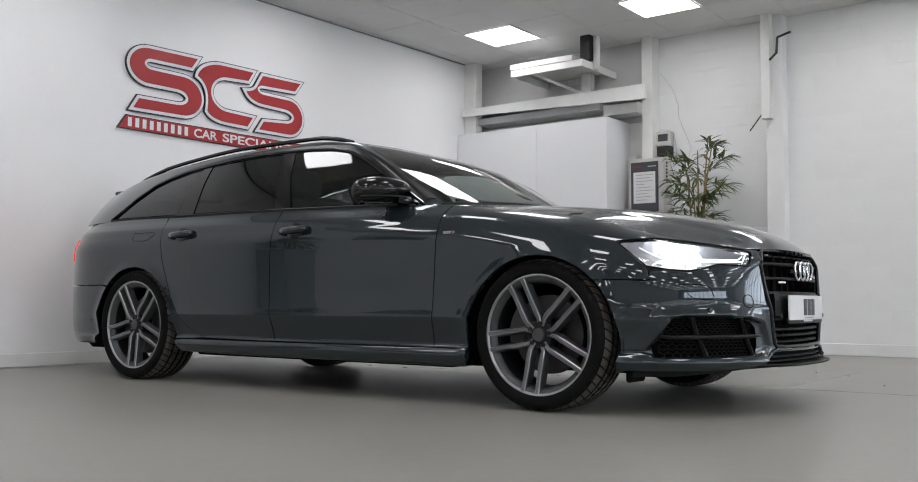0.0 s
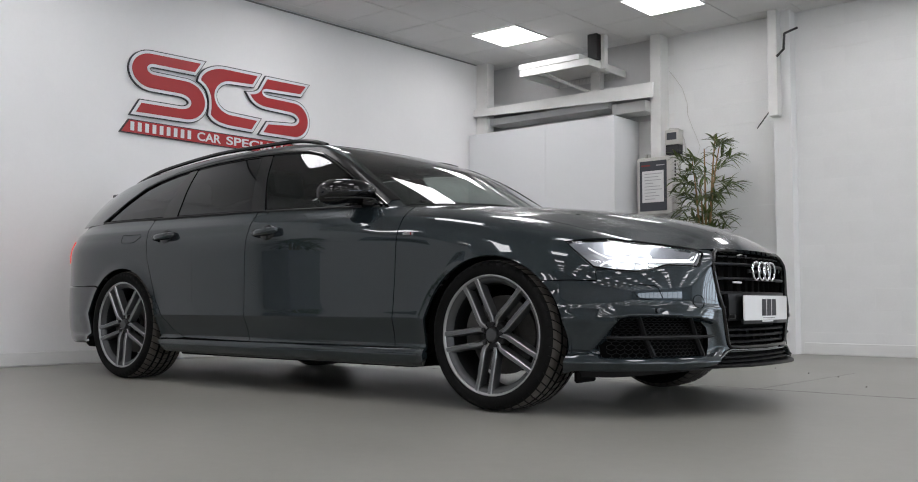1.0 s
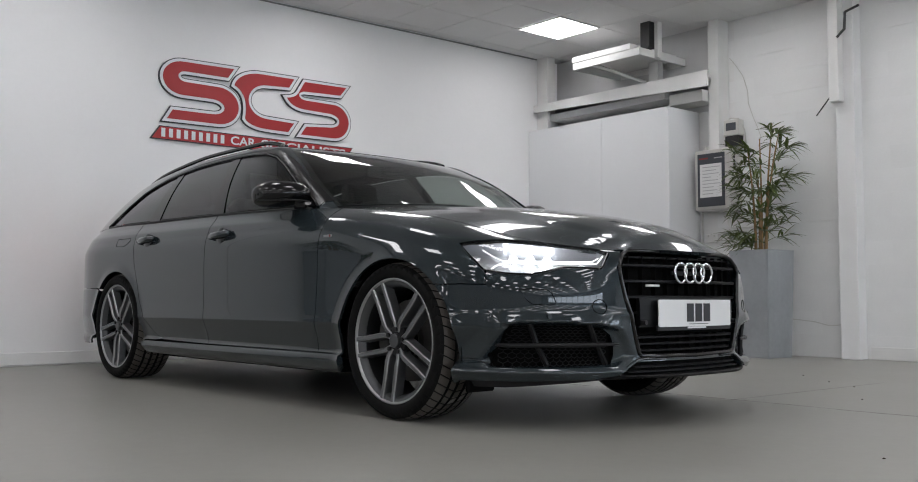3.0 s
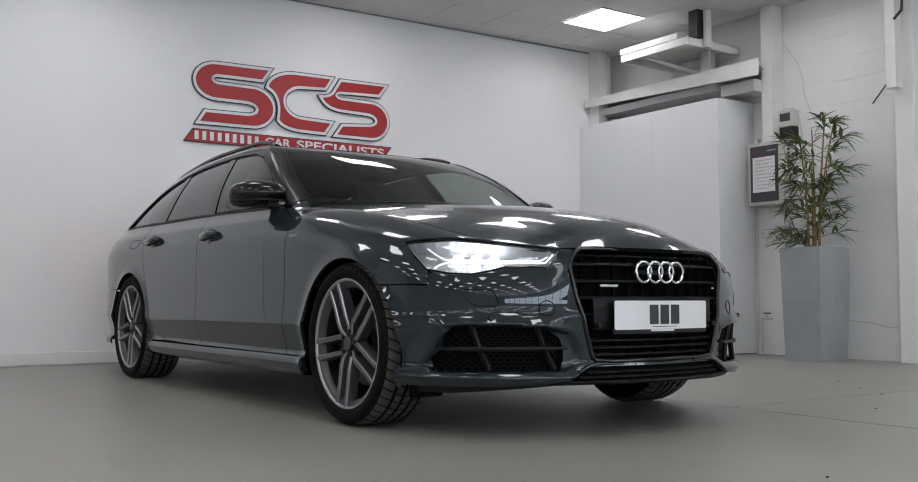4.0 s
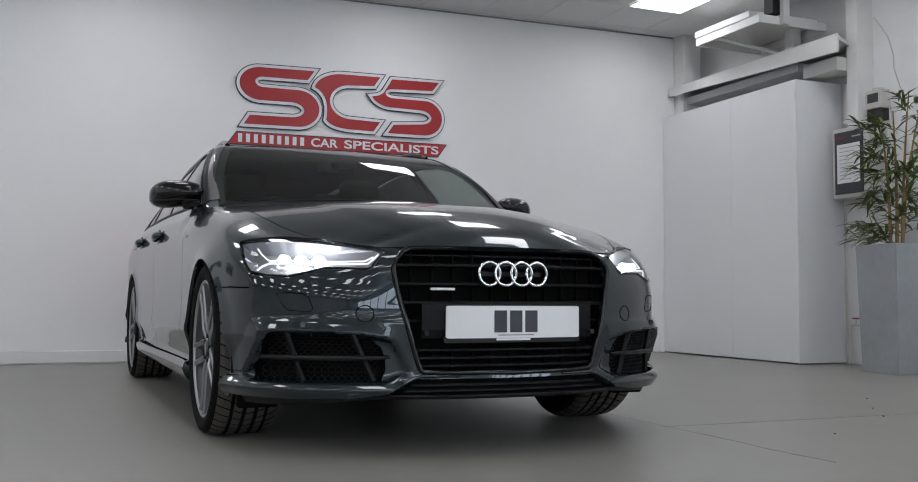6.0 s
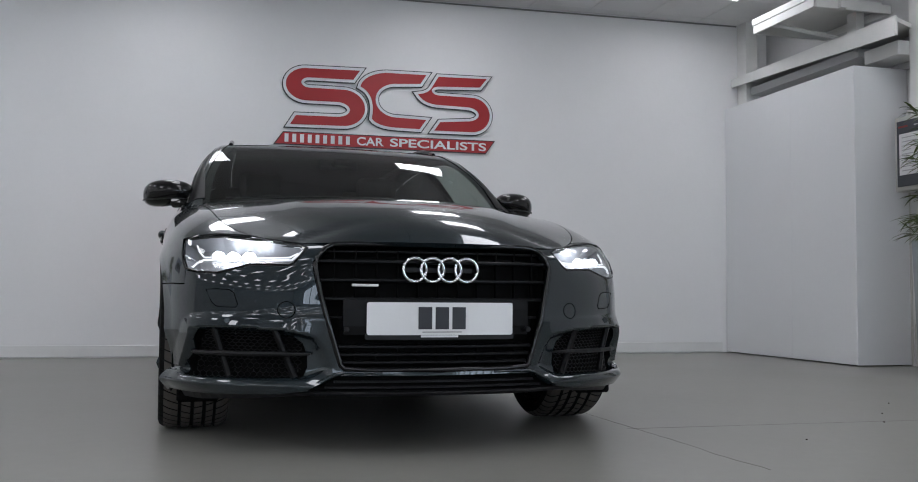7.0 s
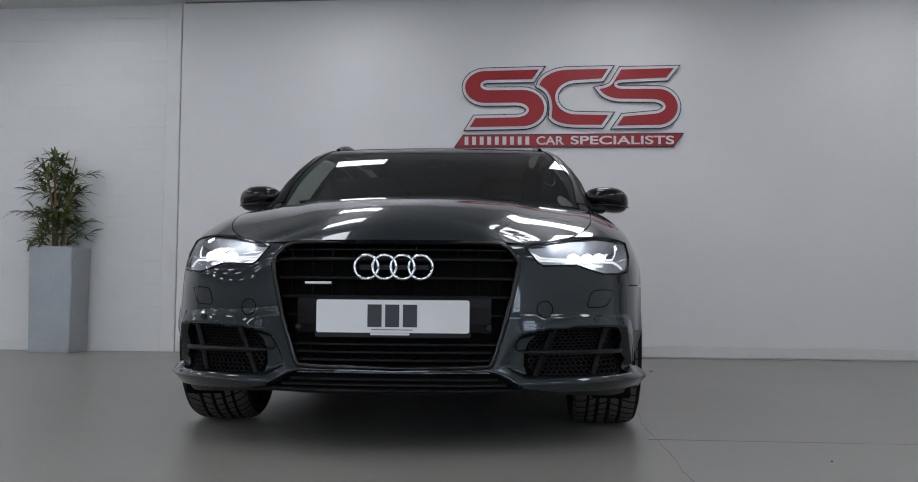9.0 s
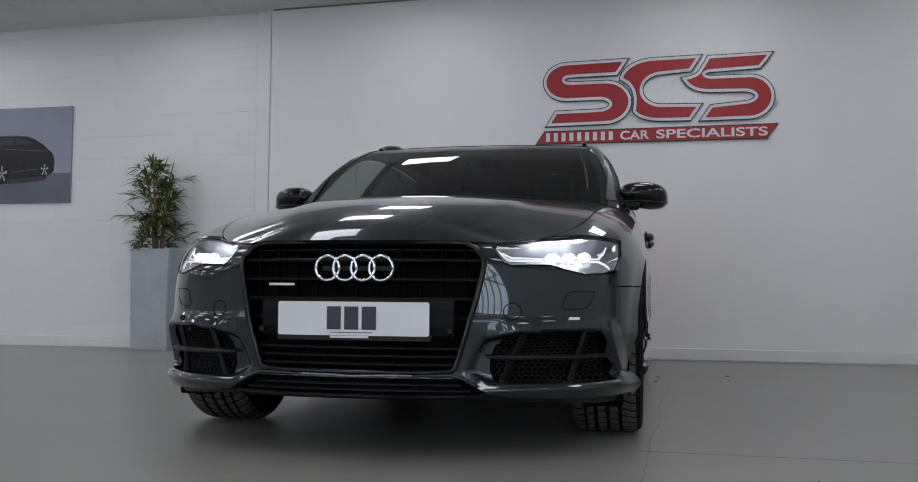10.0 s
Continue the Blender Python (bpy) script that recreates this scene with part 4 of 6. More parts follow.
    lathe(disc, [(0.07, 0.085), (0.088, 0.075), (0.09, 0.10), (0.176, 0.10), (0.177, 0.125), (0.07, 0.125)], 48)
    part("brake_disc", disc, DISC, wheel, smooth=False)
    cal = bmesh.new()
    n = 8
    rows = []
    for i in range(n + 1):
        t = radians(150 + 62 * i / n)
        rows.append([cal.verts.new((r * math.cos(t), y, r * math.sin(t))) for r, y in ((0.115, 0.075), (0.19, 0.075), (0.195, 0.085), (0.195, 0.15), (0.115, 0.15))])
    for p, q in zip(rows[:-1], rows[1:]):
        for k in range(4):
            cal.faces.new((p[k], p[k + 1], q[k + 1], q[k]))
    cal.faces.new(rows[0])
    cal.faces.new(rows[-1])
    bmesh.ops.recalc_face_normals(cal, faces=cal.faces)
    part("brake_caliper", cal, DISC, wheel)
    return wheel


WHEEL = make_wheel()
WHEEL.matrix_basis = pose(0.0, -0.919, HUB, 0, 9.5, 0) @ Matrix.Scale(1.008, 4)
copy_thing(WHEEL, pose(-BASE, -0.924, HUB, 0, 4.5, 0))
copy_thing(WHEEL, pose(0.0, 0.914, HUB, 0, 20, 180))
copy_thing(WHEEL, pose(-BASE, 0.908, HUB, 0, 0, 180))

# ---- head lamps ----
LAMP = (line_x([(0.358, 0.744), (0.43, 0.687), (0.492, 0.635)]) + [Y(0.80, 0.620), Y(0.742, 0.615), Y(0.690, 0.628), Y(0.635, 0.644), Y(0.57, 0.643), Y(0.510, 0.640), Y(0.494, 0.649), Y(0.450, 0.703)]
        + [(l_y(0.50), 0.992), (l_y(0.56), 0.992), (l_y(0.64), 0.99), (l_x(0.70), 0.985), Y(0.72, 0.758), Y(0.80, 0.754)])


def on(y, z, off, s):
    u, v = Y(y, z)
    p, nn = S.at(u, v), S.normal(u, v)
    if nn[0] < 0:
        nn = -nn
    p = p + nn * off
    return (p[0], p[1] * s, p[2])


for s in B2:
    hb = skin(S, [LAMP], du=0.03, dv=0.03, depth=-0.062, off=-0.075, sides=(s,))
    hl = part("headlamp", hb, DARKCHROME, CAR, "lit head lamp with a clear lens")
    part("lens", skin(S, [LAMP], du=0.03, dv=0.03, depth=0.0, off=-0.002, sides=(s,)), LENS, hl, "clear lamp lens").visible_shadow = False
    rimp = [tuple(S.at(*q) * (1, s, 1)) for q in LAMP]
    part("lamp_seal", tube_bm(rimp, 0.004, 6, closed=True), GLOSSBLACK, hl)
    for strip_, off_, r_ in ((((0.485, 0.697), (0.516, 0.678), (0.60, 0.679), (0.70, 0.681), (0.798, 0.682), (0.812, 0.705), (0.818, 0.730)), -0.022, 0.0026),
                             (((0.466, 0.702), (0.507, 0.664), (0.60, 0.665), (0.70, 0.666), (0.795, 0.668), (0.818, 0.656), (0.832, 0.642)), -0.016, 0.0036)):
        part("light_strip", tube_bm([on(y, z, off_, s) for y, z in strip_], r_, 8), DRLGLOW, hl, "white lit daylight strip")
    part("chrome_fin", tube_bm([on(y, z, -0.02, s) for y, z in ((0.80, 0.626), (0.742, 0.622), (0.69, 0.634), (0.64, 0.650), (0.56, 0.650), (0.515, 0.648))], 0.0035, 6), CHROME, hl, "chrome inner edge")
    fl = [on(y, z, -0.070, s) for y, z in ((0.80, 0.672), (0.62, 0.674), (0.54, 0.690))] + [on(y, z, -0.070, s) for y, z in ((0.56, 0.726), (0.66, 0.735), (0.80, 0.74))]
    bm = bmesh.new()
    bm.faces.new([bm.verts.new(p) for p in fl])
    bmesh.ops.triangulate(bm, faces=bm.faces)
    part("reflector", bm, LAMPSILVER, hl, "silver reflector bowl")
    for y in (0.757, 0.703, 0.649):
        c = on(y, 0.706, -0.046, s)
        bm = bmesh.new()
        bmesh.ops.create_uvsphere(bm, u_segments=20, v_segments=12, radius=1)
        for v in bm.verts:
            v.co = (c[0] + 0.012 * v.co.x, c[1] + 0.021 * v.co.y, c[2] + 0.016 * v.co.z)
        part("led_emitter", bm, LAMPGLOW, hl, "blinding white lit emitter", smooth=True)
        ring = [(c[0] + 0.002, c[1] + 0.0235 * math.cos(2 * math.pi * k / 24), c[2] + 0.0185 * math.sin(2 * math.pi * k / 24)) for k in range(24)]
        part("lamp_bezel", tube_bm(ring, 0.0026, 6, closed=True), CHROME, hl, "chrome bezel", smooth=True)

# ---- grille, plate, badge ----
GRALL = GRUV + GR2UV[1:]
half_gr = [(0.0, 1.0)] + GRUV + GR2UV[1:]
part("grille_backing", skin(S, [half_gr], du=0.05, dv=0.05, depth=-0.03, off=-0.060, sides=B2, weld=True), VOID, CAR)
edge = [tuple(S.at(*q)) for q in GRALL]
fr = [(x - 0.002, -y, z) for x, y, z in edge] + [(x - 0.002, y, z) for x, y, z in edge[::-1]][1:]
GRILLE = part("grille", tube_bm(fr, 0.010, 10, closed=True), GLOSSBLACK, CAR, "gloss black single frame grille", smooth=True)


def gr_w(z):
    zz = [0.286, 0.303, 0.335, 0.38, 0.455, 0.53, 0.60, 0.645, 0.668, 0.70, 0.722]
    return float(np.interp(z, zz, [0.31, 0.335, 0.346, 0.360, 0.382, 0.402, 0.418, 0.424, 0.415, 0.385, 0.30]))


def bar(z, off, h, dpt, w=None, w0=None):
    """A curved blade across the nose at height z."""
    w = w or gr_w(z) - 0.004
    ys = np.linspace(-w, w, 25) if w0 is None else np.linspace(w0, w, 12)
    bm = bmesh.new()
    rows = []
    for y in ys:
        p = on(abs(y), z, off, 1 if y >= 0 else -1)
        rows.append([bm.verts.new((p[0] + a, p[1], z + b)) for a, b in ((0, h * 0.25), (-0.004, h * 0.5), (-dpt, h * 0.5), (-dpt, -h * 0.5), (-0.004, -h * 0.5), (0, -h * 0.25))])
    for p, q in zip(rows[:-1], rows[1:]):
        for k in range(6):
            bm.faces.new((p[k], p[(k + 1) % 6], q[(k + 1) % 6], q[k]))
    bm.faces.new(rows[0])
    bm.faces.new(rows[-1][::-1])
    bmesh.ops.recalc_face_normals(bm, faces=bm.faces)
    return bm


for z in (0.656, 0.592, 0.528, 0.366, 0.339, 0.312):
    part("grille_slat", bar(z, -0.012, 0.012, 0.035), GRILLEBLACK, GRILLE)
for z in (0.690, 0.465):
    part("grille_slat", bar(z, -0.022, 0.006, 0.02), GRILLEBLACK, GRILLE)
for y in np.arange(-0.36, 0.37, 0.072):
    for z0, z1 in ((0.300, 0.375), (0.535, 0.700)):
        if abs(y) < gr_w(z1) - 0.01 and abs(y) < gr_w(z0) - 0.01:
            p = on(abs(float(y)), 0.5 * (z0 + z1), -0.03, 1)
            part("grille_rib", box_bm(p[0] - 0.02, y - 0.002, z0, p[0], y + 0.002, z1), VOID, GRILLE)
part("plate_panel", bar(0.465, -0.010, 0.118, 0.02, w=0.335), GRILLEBLACK, GRILLE)
for sg in (-1, 1):
    part("parking_sensor", tube_bm([(0.868, sg * 0.325, 0.425), (0.892, sg * 0.325, 0.425)], 0.009, 14), SATINBLACK, GRILLE)


def bent_plate(w, h, z, x0, t, bow=0.012):
    bm = bmesh.new()
    rows = []
    for y in [-w / 2, -w / 2 + 0.0008, -w / 2 + 0.0025, -w / 2 + 0.005, -w / 2 + 0.008] + list(np.linspace(-w / 2 + 0.03, w / 2 - 0.03, 11)) + [w / 2 - 0.008, w / 2 - 0.005, w / 2 - 0.0025, w / 2 - 0.0008, w / 2]:
        x = x0 - bow * (2 * y / w)**2
        r = 0.008
        e = max(0, abs(y) - (w / 2 - r))
        c = h / 2 - (r - math.sqrt(max(0, r * r - e * e)))
        rows.append([bm.verts.new((x + a, y, z + b * c)) for a, b in ((0, -1), (0, 1), (-t, 1), (-t, -1))])
    for p, q in zip(rows[:-1], rows[1:]):
        for k in range(4):
            bm.faces.new((p[k], p[(k + 1) % 4], q[(k + 1) % 4], q[k]))
    bm.faces.new(rows[0])
    bm.faces.new(rows[-1][::-1])
    bmesh.ops.recalc_face_normals(bm, faces=bm.faces)
    return bm


plate = part("number_plate", bent_plate(0.52, 0.111, 0.462, 0.918, 0.006), PLATE, CAR, "white number plate with dark bars")
for y in (-0.060, 0.0, 0.060):
    part("plate_bar", box_bm(0.9178, y - 0.024, 0.426, 0.9192, y + 0.024, 0.502), PLATEINK, plate, "dark plate character bar")
part("small_print", box_bm(0.9172, -0.07, 0.4155, 0.9186, 0.07, 0.418), PLATEINK, plate)
strip = part("plate_surround", bent_plate(0.53, 0.022, 0.402, 0.914, 0.010), SATINBLACK, plate, "black plate holder strip")
part("dealer_print", box_bm(0.9138, -0.074, 0.3985, 0.915, 0.058, 0.4055), PLATE, plate)
rings = part("badge", box_bm(0.862, -0.12, 0.621, 0.872, 0.12, 0.637), SATINBLACK, GRILLE, "four interlaced chrome rings")
for y in (-0.0925, -0.031, 0.031, 0.0925):
    bm = bmesh.new()
    pts = [(0.899 - 0.35 * y * y - (0.002 if (k // 12) % 2 else 0), y + 0.0405 * math.cos(2 * math.pi * k / 48), 0.629 + 0.0405 * math.sin(2 * math.pi * k / 48)) for k in range(48)]
    add_tube(bm, pts, 0.0058, 10, closed=True)
    bmesh.ops.recalc_face_normals(bm, faces=bm.faces)
    part("badge_ring", bm, CHROME, rings, "chrome ring", smooth=True)
c = on(0.262, 0.574, -0.004, -1)
part("model_badge", box_bm(c[0] - 0.004, c[1] - 0.046, 0.570, c[0] + 0.003, c[1] + 0.046, 0.579, bevel=0.002), PLATE, GRILLE, "small bright bar badge")

# lower intake and splitter
part("lower_intake", skin(S, [[Y(*p) for p in LOWCUT] + [Y(0.42, 0.205), Y(0.0, 0.205)]], du=0.05, dv=0.03, depth=-0.02, off=-0.03, sides=B2, weld=True), VOID, CAR)
for z in (0.228, 0.247):
    part("intake_slat", bar(z, -0.008, 0.007, 0.02, w=0.39 if z < 0.24 else 0.36), SATINBLACK, CAR)
bm = bmesh.new()
rows = []
for t in np.linspace(-1, 1, 61):
    l = abs(t) * l_x(0.42)
    i = int(np.argmin(np.abs(QL - l)))
    o, nn = HP[i], HN[i]
    s = 1 if t >= 0 else -1
    w_ = 0.044 if o[1] < 0.26 else 0.044 - 0.034 * min(1, (o[1] - 0.26) / 0.16) - 0.03 * min(1, max(0, (o[1] - 0.42) / 0.12))
    rows.append([bm.verts.new((o[0] + nn[0] * d, s * max(0, o[1] + nn[1] * d), z)) for d, z in ((w_, 0.213), (w_ - 0.004, 0.218), (-0.05, 0.219), (-0.05, 0.203), (w_ - 0.004, 0.205))])
for p, q in zip(rows[:-1], rows[1:]):
    for k in range(5):
        bm.faces.new((p[k], p[(k + 1) % 5], q[(k + 1) % 5], q[k]))
bmesh.ops.recalc_face_normals(bm, faces=bm.faces)
part("front_splitter", bm, GRILLEBLACK, CAR, "black front lip")
bm = bmesh.new()
rows = []
for t in np.linspace(-1, 1, 41):
    l = abs(t) * l_x(0.43)
    i = int(np.argmin(np.abs(QL - l)))
    o, nn, sg = HP[i], HN[i], 1 if t >= 0 else -1
    drop = 0.008 + 0.027 * min(1, max(0, (abs(t) - 0.45) / 0.4))
    rows.append([bm.verts.new((o[0] + nn[0] * d, sg * max(0, o[1] + nn[1] * d), z)) for d, z in ((-0.035, 0.205), (-0.055, 0.205 - drop), (-0.30, 0.203 - drop), (-0.30, 0.205))])
for p, q in zip(rows[:-1], rows[1:]):
    for k in range(3):
        bm.faces.new((p[k], p[k + 1], q[k + 1], q[k]))
bmesh.ops.recalc_face_normals(bm, faces=bm.faces)
part("undertray", bm, SATINBLACK, CAR, "black plastic undertray")
for s in B2:
    part("air_deflector", box_bm(0.400, s * 0.79 - 0.075, 0.145, 0.425, s * 0.79 + 0.075, 0.200, bevel=0.008), VOID, CAR, "black flap ahead of the wheel")

for s in B2:
    part("bumper_blade", tube_bm([on(y, z, 0.004, s) for y, z in ((0.20, 0.277), (0.325, 0.279), (0.36, 0.270), (0.40, 0.249), (0.448, 0.226), (0.55, 0.220), (0.68, 0.218), (0.80, 0.219))], [0.004, 0.006, 0.007, 0.007, 0.007, 0.007, 0.006, 0.003], 8), PAINT, CAR, smooth=True)
# side intakes
_wv = [(y, [on(float(y), float(z), -0.034, 1) for z in (0.27, 0.31, 0.35, 0.39, 0.43)]) for y in np.arange(0.46, 0.88, 0.02)]


def wave(y, z, s):
    """Point of the recessed intake mesh, between worked-out columns."""
    k = min(max((y - 0.46) / 0.02, 0), len(_wv) - 1.001)
    q = min(max((z - 0.27) / 0.04, 0), 3.999)
    i, j = int(k), int(q)
    A, B = _wv[i][1], _wv[i + 1][1]
    c = [(1 - k + i) * ((1 - q + j) * A[j][n] + (q - j) * A[j + 1][n]) + (k - i) * ((1 - q + j) * B[j][n] + (q - j) * B[j + 1][n]) for n in range(3)]
    return (c[0], c[1] * s, c[2])


for s in B2:
    fg = part("side_intake", skin(S, [FOGUV], du=0.03, dv=0.03, depth=-0.03, off=-0.045, sides=(s,)), VOID, CAR, "black honeycomb side intake")
    bm = bmesh.new()
    for r in range(14):
        z0 = 0.272 + 0.0108 * r
        ys = np.arange(0.475 + (0.0 if z0 > 0.29 else 0.01), 0.832 - 0.2 * max(0, z0 - 0.27), 0.0105)
        if z0 > 0.395:
            ys = ys[ys > 0.52]
        pts = [wave(float(y), z0 + (0.0026 if (k + r) % 2 else -0.0026), s) for k, y in enumerate(ys)]
        add_tube(bm, pts, 0.0021, 4)
        if r < 13:
            for k, y in enumerate(ys):
                if (k + r) % 2 and z0 < 0.39:
                    a, b = wave(float(y), z0 + 0.0026, s), wave(float(y), z0 + 0.0082, s)
                    add_tube(bm, [a, b], 0.0020, 4, caps=False)
    mesh_ = part("intake_mesh", bm, MESHBLACK, fg)
    tagged(mesh_, kind="stuff")
    part("intake_fin", tube_bm([on(y, 0.337 + 0.01 * (0.87 - y), 0.004 - (0.02 if y > 0.82 else 0), s) for y in (0.832, 0.80, 0.76, 0.68, 0.60, 0.52, 0.46, 0.437)], [0.006, 0.008, 0.009, 0.009, 0.009, 0.008, 0.006, 0.003], 8), SATINBLACK, fg, "black fin")
    for y0, y1 in ((0.700, 0.755), (0.490, 0.560)):
        part("intake_divider", tube_bm([on(y0, 0.265, -0.012, s), on((y0 + y1) / 2, 0.34, -0.012, s), on(y1, 0.422, -0.012, s)], 0.012, 6), GRILLEBLACK, fg)
    ring = [on(0.518 + 0.028 * math.cos(2 * math.pi * k / 24), 0.489 + 0.028 * math.sin(2 * math.pi * k / 24), 0.0005, s) for k in range(24)]
    part("tow_cap", tube_bm(ring, 0.0016, 5, closed=True), VOID, CAR, "round tow eye cover outline")
    q = [(0.776, 0.557), (0.74, 0.559), (0.700, 0.556), (0.686, 0.545), (0.673, 0.506), (0.680, 0.496), (0.71, 0.496), (0.742, 0.499), (0.757, 0.513)]
    part("washer_cap", tube_bm([on(y, z, 0.0002, s) for y, z in q], 0.0017, 5, closed=True), VOID, CAR, "head lamp washer cover outline")
    p = on(0.70, 0.452, 0.006, s)
    part("parking_sensor", tube_bm([(p[0] - 0.01, p[1], p[2]), (p[0] + 0.007, p[1] + s * 0.004, p[2])], 0.010, 12), PAINT, CAR)

# ---- mirrors, handles, small trim ----
for s in B2:
    bm = bmesh.new()
    bmesh.ops.create_uvsphere(bm, u_segments=28, v_segments=18, radius=1)
    for v in bm.verts:
        x, y, z = v.co
        sg = lambda q, e: math.copysign(abs(q)**e, q)
        yy = sg(y, 0.8)
        taper = 1 - 0.30 * (yy + 1) / 2 * (1 if z < 0 else 0.55)
        bx = -0.895 + (0.124 if x > 0 else 0.090) * sg(x, 0.85) * taper + 0.035 - 0.115 * (1 - yy) / 2
        bz = 1.036 + (0.080 if z > 0 else 0.068) * sg(z, 0.8) * taper + 0.004 * yy
        v.co = (bx, s * (0.918 - 0.122 * yy), bz)
    bmesh.ops.recalc_face_normals(bm, faces=bm.faces)
    mir = part("door_mirror", bm, GLOSSBLACK, CAR, "gloss black door mirror", smooth=True)
    part("mirror_foot", tube_bm([(-0.83, s * 0.885, 0.992), (-0.80, s * 0.85, 0.985), (-0.78, s * 0.80, 0.982)], [0.030, 0.024, 0.022], 10), GLOSSBLACK, mir)
    part("mirror_seam", tube_bm([(-0.895 + 0.121 * math.sin(a) - 0.02 + 0.057 * math.cos(a), s * (0.922 - 0.119 * math.cos(a)), 1.006) for a in np.linspace(2.9, 0.5, 16)], 0.0035, 6), SATINBLACK, mir)
    for hx in (-1.515, -2.462):
        hz = 0.858 if hx > -2 else 0.872
        q = X(hx, hz)
        yb = float(S.at(*q)[1])
        pts = [(hx - 0.105, yb - 0.004), (hx - 0.09, yb + 0.022), (hx - 0.04, yb + 0.032), (hx + 0.03, yb + 0.033), (hx + 0.085, yb + 0.026), (hx + 0.105, yb - 0.002)]
        bm = bmesh.new()
        add_tube(bm, [(x, s * y, hz + 0.002 * i) for i, (x, y) in enumerate(pts)], [0.011, 0.013, 0.0135, 0.0135, 0.013, 0.010], 10)
        for v in bm.verts:
            v.co.z = hz + (v.co.z - hz) * 1.4
        bmesh.ops.recalc_face_normals(bm, faces=bm.faces)
        hd = part("door_handle", bm, PAINT, CAR, "body-coloured grab handle", smooth=True)
        # black bulge puts the shade of the finger bowl behind the grab
        bm = bmesh.new()
        bmesh.ops.create_uvsphere(bm, u_segments=20, v_segments=10, radius=1)
        for v in bm.verts:
            v.co = (hx + 0.002 + v.co.x * 0.060, s * (yb + 0.001 + v.co.y * 0.011), hz + 0.001 + v.co.z * 0.047)
        part("handle_recess_shade", bm, GLOSSBLACK, hd, "black bulge standing in for the shaded finger recess")
    q = [X(x, z) for x, z in ((-2.94, 0.905), (-2.74, 0.903), (-2.73, 0.89), (-2.79, 0.858), (-2.83, 0.853), (-2.93, 0.857), (-2.945, 0.87))]
    if s < 0:
        part("fuel_flap", tube_bm([tuple(S.at(*p) * (1, s, 1)) for p in q], 0.0016, 5, closed=True), VOID, CAR, "fuel flap outline")
    c = S.at(*X(-0.485, 0.812))
    part("fender_badge", box_bm(c[0] - 0.03, s * c[1] - 0.003, 0.806, c[0] + 0.035, s * c[1] + 0.003, 0.818, bevel=0.001), ALLOYCUT, CAR, "small chrome fender badge")
    part("badge_stripe", box_bm(c[0] + 0.018, s * c[1] - 0.0035, 0.8055, c[0] + 0.026, s * c[1] + 0.0035, 0.8185), PRINTRED, CAR, "red badge stripe")
    part("wiper", tube_bm([(-0.55, s * 0.1 - 0.1, 1.008), (-0.60, s * 0.35 - 0.1, 1.006), (-0.64, s * 0.55 - 0.1, 1.0)], 0.008, 6), SATINBLACK, CAR)

# ---- inside the cabin ----
dash = bmesh.new()
add_box(dash, -1.18, -0.70, 0.62, -0.62, 0.70, 0.965, bevel=0.06, seg=3)
part("dashboard", dash, TRIMCLOTH, CAR)
wh = bmesh.new()
pts = [Vector((-1.28, -0.37, 0.90)) + 0.185 * (math.cos(a) * Vector((0, 1, 0)) + math.sin(a) * Vector((0.38, 0, 0.925))) for a in np.linspace(0, 2 * math.pi, 36, endpoint=False)]
add_tube(wh, pts, 0.015, 8, closed=True)
bmesh.ops.recalc_face_normals(wh, faces=wh.faces)
sw = part("steering_wheel", wh, TRIMCLOTH, CAR, smooth=True)
part("wheel_hub", box_bm(-1.30, -0.45, 0.83, -1.24, -0.29, 0.93, bevel=0.02), TRIMCLOTH, sw)


def seat(x, y, w):
    bm = bmesh.new()
    add_box(bm, x - 0.05, y - w / 2, 0.40, x + 0.48, y + w / 2, 0.60, bevel=0.05, seg=2)
    st = part("car_seat", bm, TRIMCLOTH, CAR)
    bm = bmesh.new()
    add_box(bm, -0.07, -w / 2, 0, 0.07, w / 2, 0.60, bevel=0.05, seg=2)
    bmesh.ops.transform(bm, matrix=pose(x - 0.04, y, 0.55, 0, -18, 0), verts=bm.verts)
    part("seat_back", bm, TRIMCLOTH, st)
    for d in ((0,) if w < 0.7 else (-0.42, 0.42)):
        bm = bmesh.new()
        add_box(bm, -0.05, -0.13, 0, 0.05, 0.13, 0.17, bevel=0.04, seg=2)
        bmesh.ops.transform(bm, matrix=pose(x - 0.245, y + d, 1.13, 0, -12, 0), verts=bm.verts)
        part("headrest", bm, TRIMCLOTH, st)


seat(-1.75, -0.37, 0.52)
seat(-1.75, 0.37, 0.52)
seat(-2.62, 0.0, 1.30)
part("headliner", skin(CB, [[(1.02, 1.0), V(1.02, 0.08), V(3.3, 0.10), (3.3, 1.0)]], du=0.2, dv=0.1, depth=0, off=-0.03, sides=B2, weld=True), mat("dark_headliner", (0.022, 0.022, 0.023), 0.9, vary=0.05, scale=30), CAR)
bm = box_bm(-1.30, -0.11, 1.24, -1.27, 0.11, 1.305, bevel=0.012, seg=2)
part("interior_mirror", bm, SATINBLACK, CAR)
part("sensor_housing", box_bm(-1.24, -0.05, 1.255, -1.13, 0.05, 1.292, bevel=0.012), SATINBLACK, CAR)

